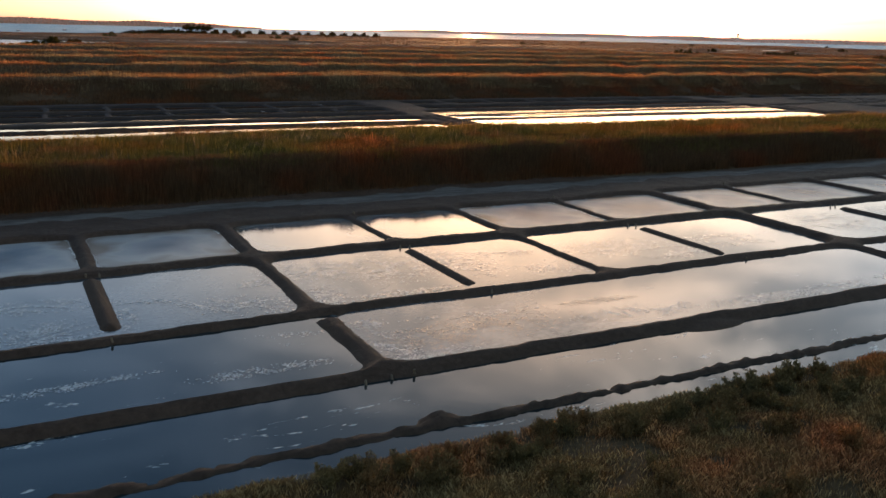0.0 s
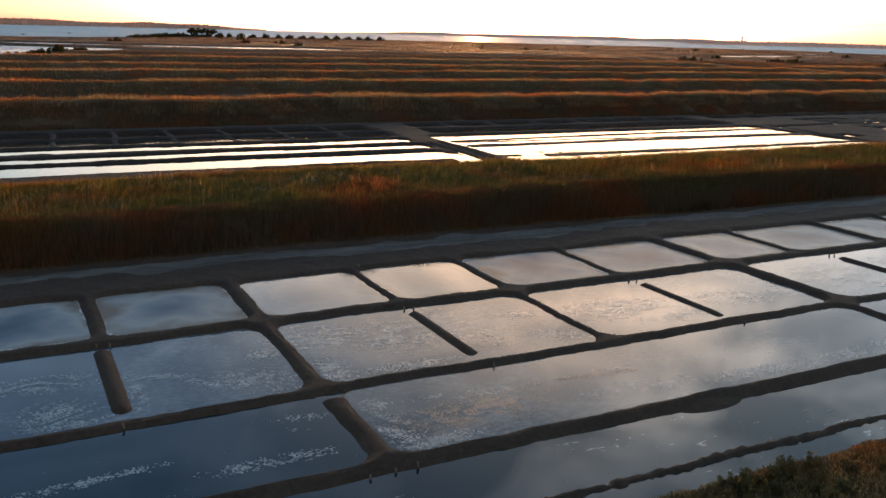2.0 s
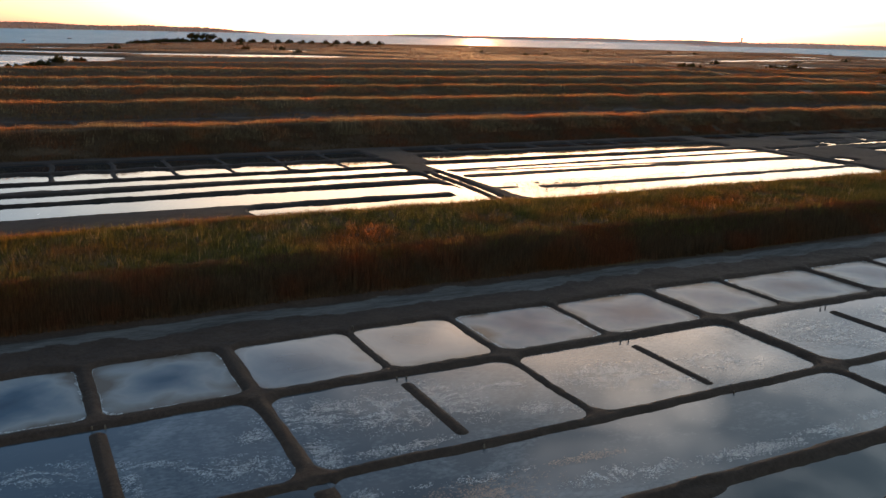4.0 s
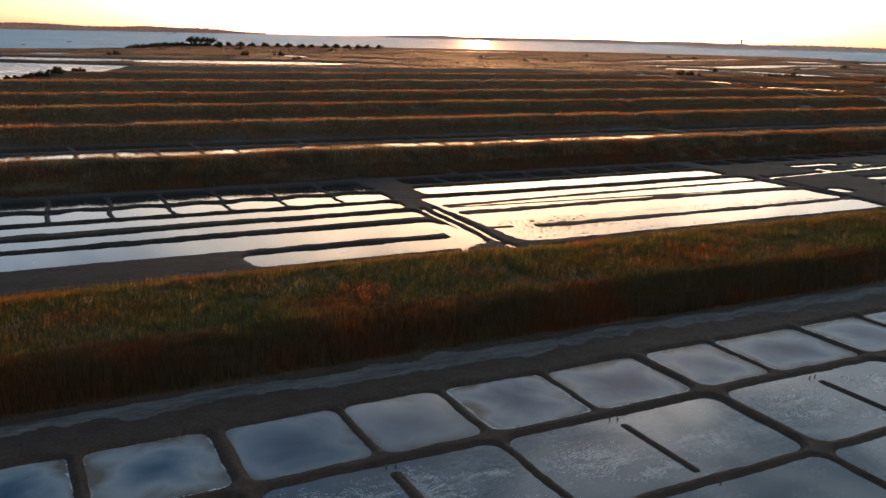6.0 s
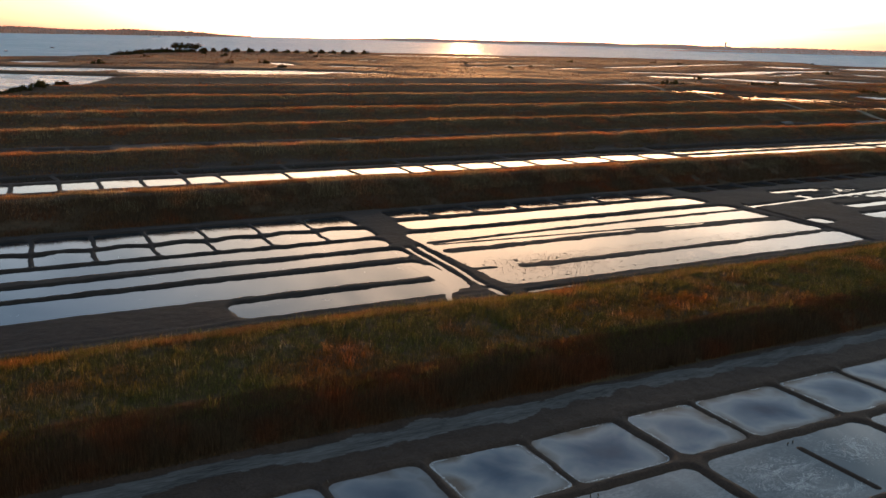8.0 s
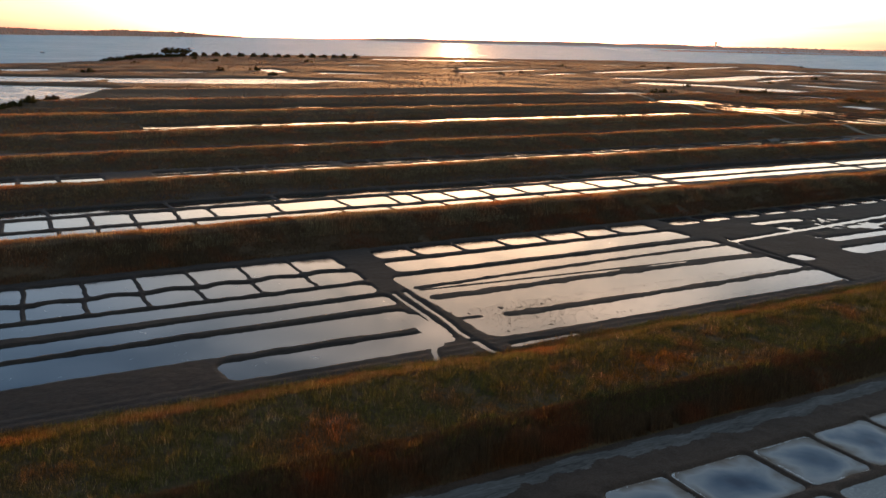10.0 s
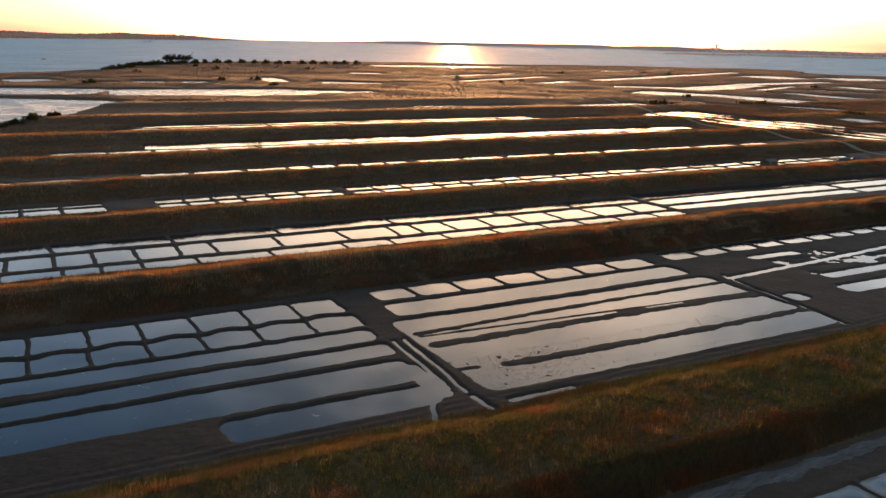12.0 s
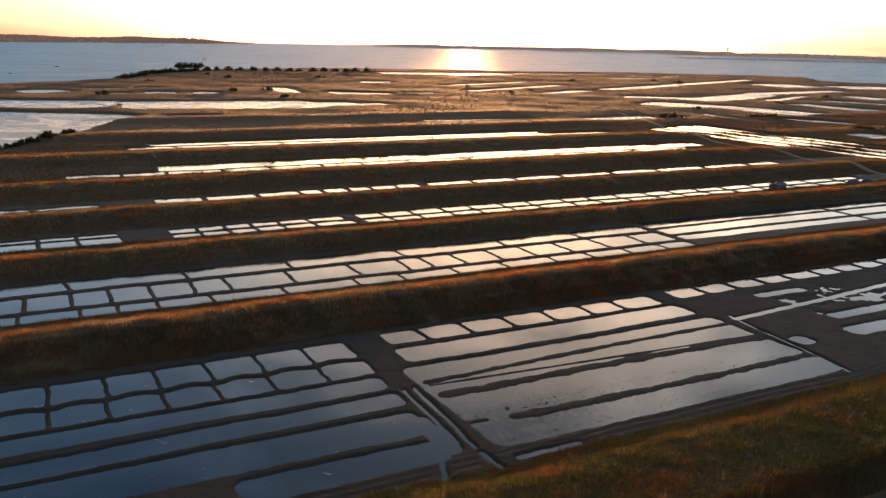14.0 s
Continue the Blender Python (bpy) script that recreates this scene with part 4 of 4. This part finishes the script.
def scatter(kinds, spots, low, high, seed, sink=0.0):
    """Copies of the kinds at the spots, each with its own turn and size."""
    rng = random.Random(seed)
    for k, (x, y) in enumerate(spots):
        z = max(ground_z(x, y), 0.0) - sink
        m = pose(x, y, z, 0, 0, rng.uniform(0, 360))
        s = rng.uniform(low, high)
        base = kinds[k % len(kinds)]
        if k < len(kinds):
            base.matrix_basis, base.scale = m, (s, s, s)
            continue
        old = base.scale.copy()
        base.scale = (s, s, s)
        copy_thing(base, m)
        base.scale = old


rng = random.Random(5)
spots = [(4.6 + 0.31 * k + rng.uniform(-0.2, 0.2), 13.5 + rng.uniform(-0.7, 0.5)) for k in range(46)]
spots += [(rng.uniform(8, 27), rng.uniform(9.0, 13.6)) for _ in range(64)]
scatter([shrub(s, "low dark sea-blite shrub in the dry grass") for s in range(6)], spots, 0.4, 0.8, 6)

# trees on the point, the hedge along the shore, bushes by the lagoon
rng = random.Random(8)
grove = [(186, 936), (193, 942), (199, 946), (206, 950), (211, 955)]
scatter([tree(s, 9.5, "dark flat-crowned pine on the shore", "pines on the point") for s in range(3)], grove, 0.85, 1.05, 9)
hedge = [(108, 792), (112, 800), (116, 813), (121, 824), (127, 834), (131, 842), (135, 851)]
hedge += [(140 + 3.0 * k + rng.uniform(-1.5, 1.5), 872 + 4.0 * k + rng.uniform(-3, 3)) for k in range(20)]
scatter([bush(s, 4.0, "dark bush in the hedge along the shore", "bushes along the shore", 1.5) for s in range(5)], hedge, 0.6, 1.2, 10)
row = [(206 + 13.0 * k + rng.uniform(-1.5, 1.5), 955 + 8 * math.sin(k * 0.4) + rng.uniform(-3, 3)) for k in range(16)]
scatter([bush(s + 60, 4.6, "dark rounded bush in the planted row along the shore", "planted row on the shore", 0.95) for s in range(4)], row, 0.85, 1.1, 14)
shore = [(5.5, 320), (7.5, 321.5), (9, 323), (11, 325), (12.5, 328), (14, 331), (15.5, 330), (17, 329), (20, 336), (22, 340), (23.5, 343), (26, 349), (27, 351), (28.2, 352), (29.2, 353.5), (30, 354)]
scatter([bush(s + 20, 2.0, "dark tamarisk bush beside the lagoon", "bushes by the lagoon") for s in range(4)], shore, 0.45, 1.25, 11)
rng = random.Random(12)
odd = [(321, 362), (325, 359), (330, 357), (374, 346), (378, 345), (381, 344), (385, 343), (389, 342), (393, 338), (398, 335), (376, 279), (379, 276)] + [(rng.uniform(60, 900), rng.uniform(380, 900)) for _ in range(30)]
odd = [(x, y) for x, y in odd if x < 1.4 * y and ground_z(x, y) > 0.2]
scatter([bush(s + 40, 2.3, "dark scrub bush in the far marsh", "scrub of the far marsh", 1.7) for s in range(3)], odd, 0.5, 1.25, 13)


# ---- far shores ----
# Far shores carry the air's haze as a paler base colour.
HAZY_WOOD = leafy("haze_paled_wood", [(0.0, (0.36, 0.26, 0.215)), (1.0, (0.40, 0.29, 0.24))], 0.12, (1.0, 1.0, 1.0))
HAZY_LAND = earth("haze_paled_land", (0.33, 0.24, 0.20), (0.40, 0.29, 0.24), 0.01, 0.95, 0.08, 1.0, 0.05)


def far_land(name, a, c, depth, top, seed, label, taper=(0.0, 0.06), trees=9.0, count=5000):
    """Low land across the water from a to c, rising away from the shore, with a ragged wood along its back."""
    a, c = Vector((*a, 0)), Vector((*c, 0))
    along, n, m = c - a, 220, 9
    away = Vector((-along.y, along.x, 0)).normalized()
    if away.y < 0:
        away = -away
    u, v = np.meshgrid(np.linspace(0, 1, n + 1), np.linspace(0, 1, m + 1))
    fade = ss(u / max(taper[0], 1e-4)) * ss((1 - u) / max(taper[1], 1e-4))
    wob = (vnoise(u * 30, v * 0, 1, seed) - 0.5) * 60
    X = a.x + along.x * u + away.x * (depth * v * (0.2 + 0.8 * fade) + wob)
    Y = a.y + along.y * u + away.y * (depth * v * (0.2 + 0.8 * fade) + wob)
    Z = -1.0 + (top + 1.0) * ss(v * 1.3) * fade * (0.75 + 0.5 * vnoise(u * 16, v * 2, 1, seed + 1)) + 1.2 * ss(v * 20)
    V = np.stack([X, Y, Z], -1).reshape(-1, 3)
    i = np.arange(n * m)
    q = (i // n) * (n + 1) + i % n
    ob = new(name, mesh_of(name, V, np.stack([q, q + 1, q + n + 2, q + n + 1], 1), HAZY_LAND))
    tagged(ob, label, "land", kind="structure")
    rng = np.random.default_rng(seed + 5)
    k = rng.integers(0, len(V), count)
    k = k[V[k, 2] > 0.3]
    x, y, z = V[k, 0] + rng.normal(0, 9, len(k)), V[k, 1] + rng.normal(0, 14, len(k)), V[k, 2]
    blades("far_woods", x, y, z - 1, trees * (0.5 + 0.8 * vnoise(x, y, 160, seed + 6)), trees * 1.1, 0.25, HAZY_WOOD, "distant woods along the far shore, paled in colour as by haze", "trees", seed + 7)


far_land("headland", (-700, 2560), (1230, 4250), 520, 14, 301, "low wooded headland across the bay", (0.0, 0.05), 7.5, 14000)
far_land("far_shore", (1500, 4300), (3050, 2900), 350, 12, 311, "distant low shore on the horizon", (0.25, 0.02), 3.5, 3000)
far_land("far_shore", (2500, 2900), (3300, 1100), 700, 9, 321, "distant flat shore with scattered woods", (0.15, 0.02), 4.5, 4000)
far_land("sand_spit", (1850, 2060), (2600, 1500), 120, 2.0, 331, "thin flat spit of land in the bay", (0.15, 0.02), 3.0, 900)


# ---- stakes and sluices of the near salt works ----
def stake(label, tall=0.12):
    ob = empty("wooden_stake", label, "stake", "stakes on the dykes")
    bm = bmesh.new()
    tube(bm, (0, 0, -0.15), (0.01, 0.0, tall), 0.042, 0.034, 7)
    tube(bm, (0.01, 0, tall), (0.012, 0.0, tall + 0.02), 0.022, 0.012, 7)
    part("shaft", bm, WOOD, ob)
    return ob


rng = random.Random(21)
STAKES = [(2.0, 31.35), (2.45, 31.3), (14.05, 31.25), (14.45, 31.2), (25.8, 31.2), (26.2, 31.1), (39.5, 31.1), (39.9, 31.1),
          (2.0, 24.2), (14.3, 24.25), (26.3, 24.3), (39.6, 24.3), (7.35, 18.65), (8.1, 18.7), (8.75, 18.75), (14.6, 37.85), (26.1, 37.9), (38.4, 37.9), (38.1, 82.2), (37.2, 82.1), (38.2, 76.5)]
for k, (x, y) in enumerate(STAKES):
    ob = stake("short weathered wooden stake in a mud dyke")
    ob.matrix_basis = pose(x, y, max(0.0, ground_z(x, y)), rng.uniform(-14, 14), rng.uniform(-14, 14), rng.uniform(0, 360))


# ---- small things far off ----
PALE = earth("bleached_paint", (0.45, 0.43, 0.40), (0.65, 0.63, 0.60), 0.8, 0.6, 6.0, 0.01, 0.3)
TARP = earth("blue_grey_tarpaulin", (0.025, 0.032, 0.046), (0.055, 0.066, 0.085), 0.9, 0.8, 4.0, 0.05, 0.15)
TILE = earth("dark_roof_boards", (0.04, 0.032, 0.026), (0.09, 0.07, 0.055), 1.2, 0.8, 8.0, 0.02, 0.2)


def slab(bm, x0, x1, y0, y1, z0, z1, top=1.0):
    """A box whose upper face is scaled by top."""
    cx, cy = 0.5 * (x0 + x1), 0.5 * (y0 + y1)
    lo = [bm.verts.new(p) for p in ((x0, y0, z0), (x1, y0, z0), (x1, y1, z0), (x0, y1, z0))]
    hi = [bm.verts.new((cx + (p[0] - cx) * top, cy + (p[1] - cy) * top, z1)) for p in ((x0, y0), (x1, y0), (x1, y1), (x0, y1))]
    bm.faces.new(lo[::-1])
    bm.faces.new(hi)
    for k in range(4):
        bm.faces.new((lo[k], lo[(k + 1) % 4], hi[(k + 1) % 4], hi[k]))


def hut(x, y):
    ob = empty("storage_hut", "low brown timber hut beside a row of pans", "hut")
    bm = bmesh.new()
    slab(bm, -2.3, 2.3, -1.3, 1.3, -0.2, 1.35)
    part("wall", bm, WOOD, ob)
    bm = bmesh.new()
    r = [bm.verts.new(p) for p in ((-2.5, -1.5, 1.33), (2.5, -1.5, 1.33), (2.5, 1.5, 1.33), (-2.5, 1.5, 1.33), (-2.5, 0, 1.85), (2.5, 0, 1.85))]
    for f in ((0, 1, 5, 4), (2, 3, 4, 5), (1, 2, 5), (3, 0, 4), (3, 2, 1, 0)):
        bm.faces.new([r[k] for k in f])
    part("roof", bm, TILE, ob)
    bm = bmesh.new()
    slab(bm, -0.4, 0.4, -1.35, -1.3, 0.0, 1.2)
    part("door", bm, TILE, ob)
    ob.matrix_basis = pose(x, y, ground_z(x, y), 0, 0, 12)


def heap(x, y, turn):
    """A covered heap: sagging sheet over a rounded pile, held by boards."""
    ob = empty("covered_heap", "heap under a blue-grey tarpaulin at the field's end", "heap")
    n, m = 28, 14
    u, v = np.meshgrid(np.linspace(-1, 1, n + 1), np.linspace(-1, 1, m + 1))
    X, Y = u * 3.2, v * 1.4
    Z = 1.15 * (1 - np.abs(u) ** 3) * (1 - np.abs(v) ** 2.4) * (0.75 + 0.5 * vnoise(X, Y, 1.1, 77)) - 0.15
    i = np.arange(n * m)
    q = (i // n) * (n + 1) + i % n
    sheet = new("tarpaulin", mesh_of("tarpaulin", np.stack([X, Y, Z], -1).reshape(-1, 3), np.stack([q, q + 1, q + n + 2, q + n + 1], 1), TARP))
    sheet.parent = ob
    for k in range(3):
        bm = bmesh.new()
        slab(bm, -2.6 + 2.0 * k, -1.4 + 2.0 * k, -1.55, -1.3, -0.05, 0.12)
        part("board", bm, WOOD, ob)
    ob.matrix_basis = pose(x, y, ground_z(x, y), 0, 0, turn)


def sailboat(x, y, turn, s, group, mast=True):
    ob = empty("sailboat" if mast else "motorboat", "small white sailboat moored in the bay" if mast else "small moored boat far out in the bay", "boat", group)
    bm = bmesh.new()
    ring = []
    for k in range(9):
        t = k / 8
        w = 1.35 * math.sin(math.pi * (0.18 + 0.82 * t)) ** 0.7 if t < 1 else 0.02
        X = -4.2 + 8.4 * t
        ring.append([bm.verts.new(p) for p in ((X, -w, 0.9 + 0.25 * t), (X, -w * 0.7, -0.3), (X, w * 0.7, -0.3), (X, w, 0.9 + 0.25 * t))])
    for a, c in zip(ring, ring[1:]):
        for k in range(4):
            bm.faces.new((a[k], c[k], c[(k + 1) % 4], a[(k + 1) % 4]))
    bm.faces.new(ring[0])
    bm.faces.new(ring[-1][::-1])
    part("hull", bm, PALE if mast else TARP, ob)
    bm = bmesh.new()
    slab(bm, -1.6, 1.4, -0.75, 0.75, 0.95, 1.55, 0.85)
    part("cabin", bm, PALE, ob)
    if mast:
        bm = bmesh.new()
        tube(bm, (0.4, 0, 1.0), (0.3, 0, 10.5), 0.09, 0.05, 6)
        part("mast", bm, WOOD, ob)
        bm = bmesh.new()
        tube(bm, (0.4, 0, 1.9), (-3.4, 0, 1.9), 0.14, 0.1, 6)
        part("boom", bm, WOOD, ob)
    ob.matrix_basis, ob.scale = pose(x, y, -0.2, 0, 0, turn), (s, s, s)


def water_tower(x, y, z):
    ob = empty("water_tower", "pale concrete water tower on the far shore", "tower")
    bm = bmesh.new()
    tube(bm, (0, 0, -8), (0, 0, 15), 4.0, 3.2, 14)
    part("shaft", bm, PALE, ob)
    bm = bmesh.new()
    tube(bm, (0, 0, 15), (0, 0, 18), 3.2, 5.5, 16)
    tube(bm, (0, 0, 18), (0, 0, 22), 5.5, 5.5, 16)
    part("tank", bm, PALE, ob)
    ob.matrix_basis = pose(x, y, z)


hut(193.3, 166.0)
heap(223.0, 164.8, 5)
heap(229.5, 164.2, 70)
sailboat(319, 1408, 15, 1.1, "boats in the bay")
for k, (x, y, turn) in enumerate(((555, 3056, 20), (585, 2865, 80), (520, 2950, 40), (640, 3020, 10), (29, 899, 60), (81, 1077, 130))):
    sailboat(x, y, turn, 1.2 if y > 2000 else 0.7, "boats in the bay", False)
water_tower(2960, 2915, 10)
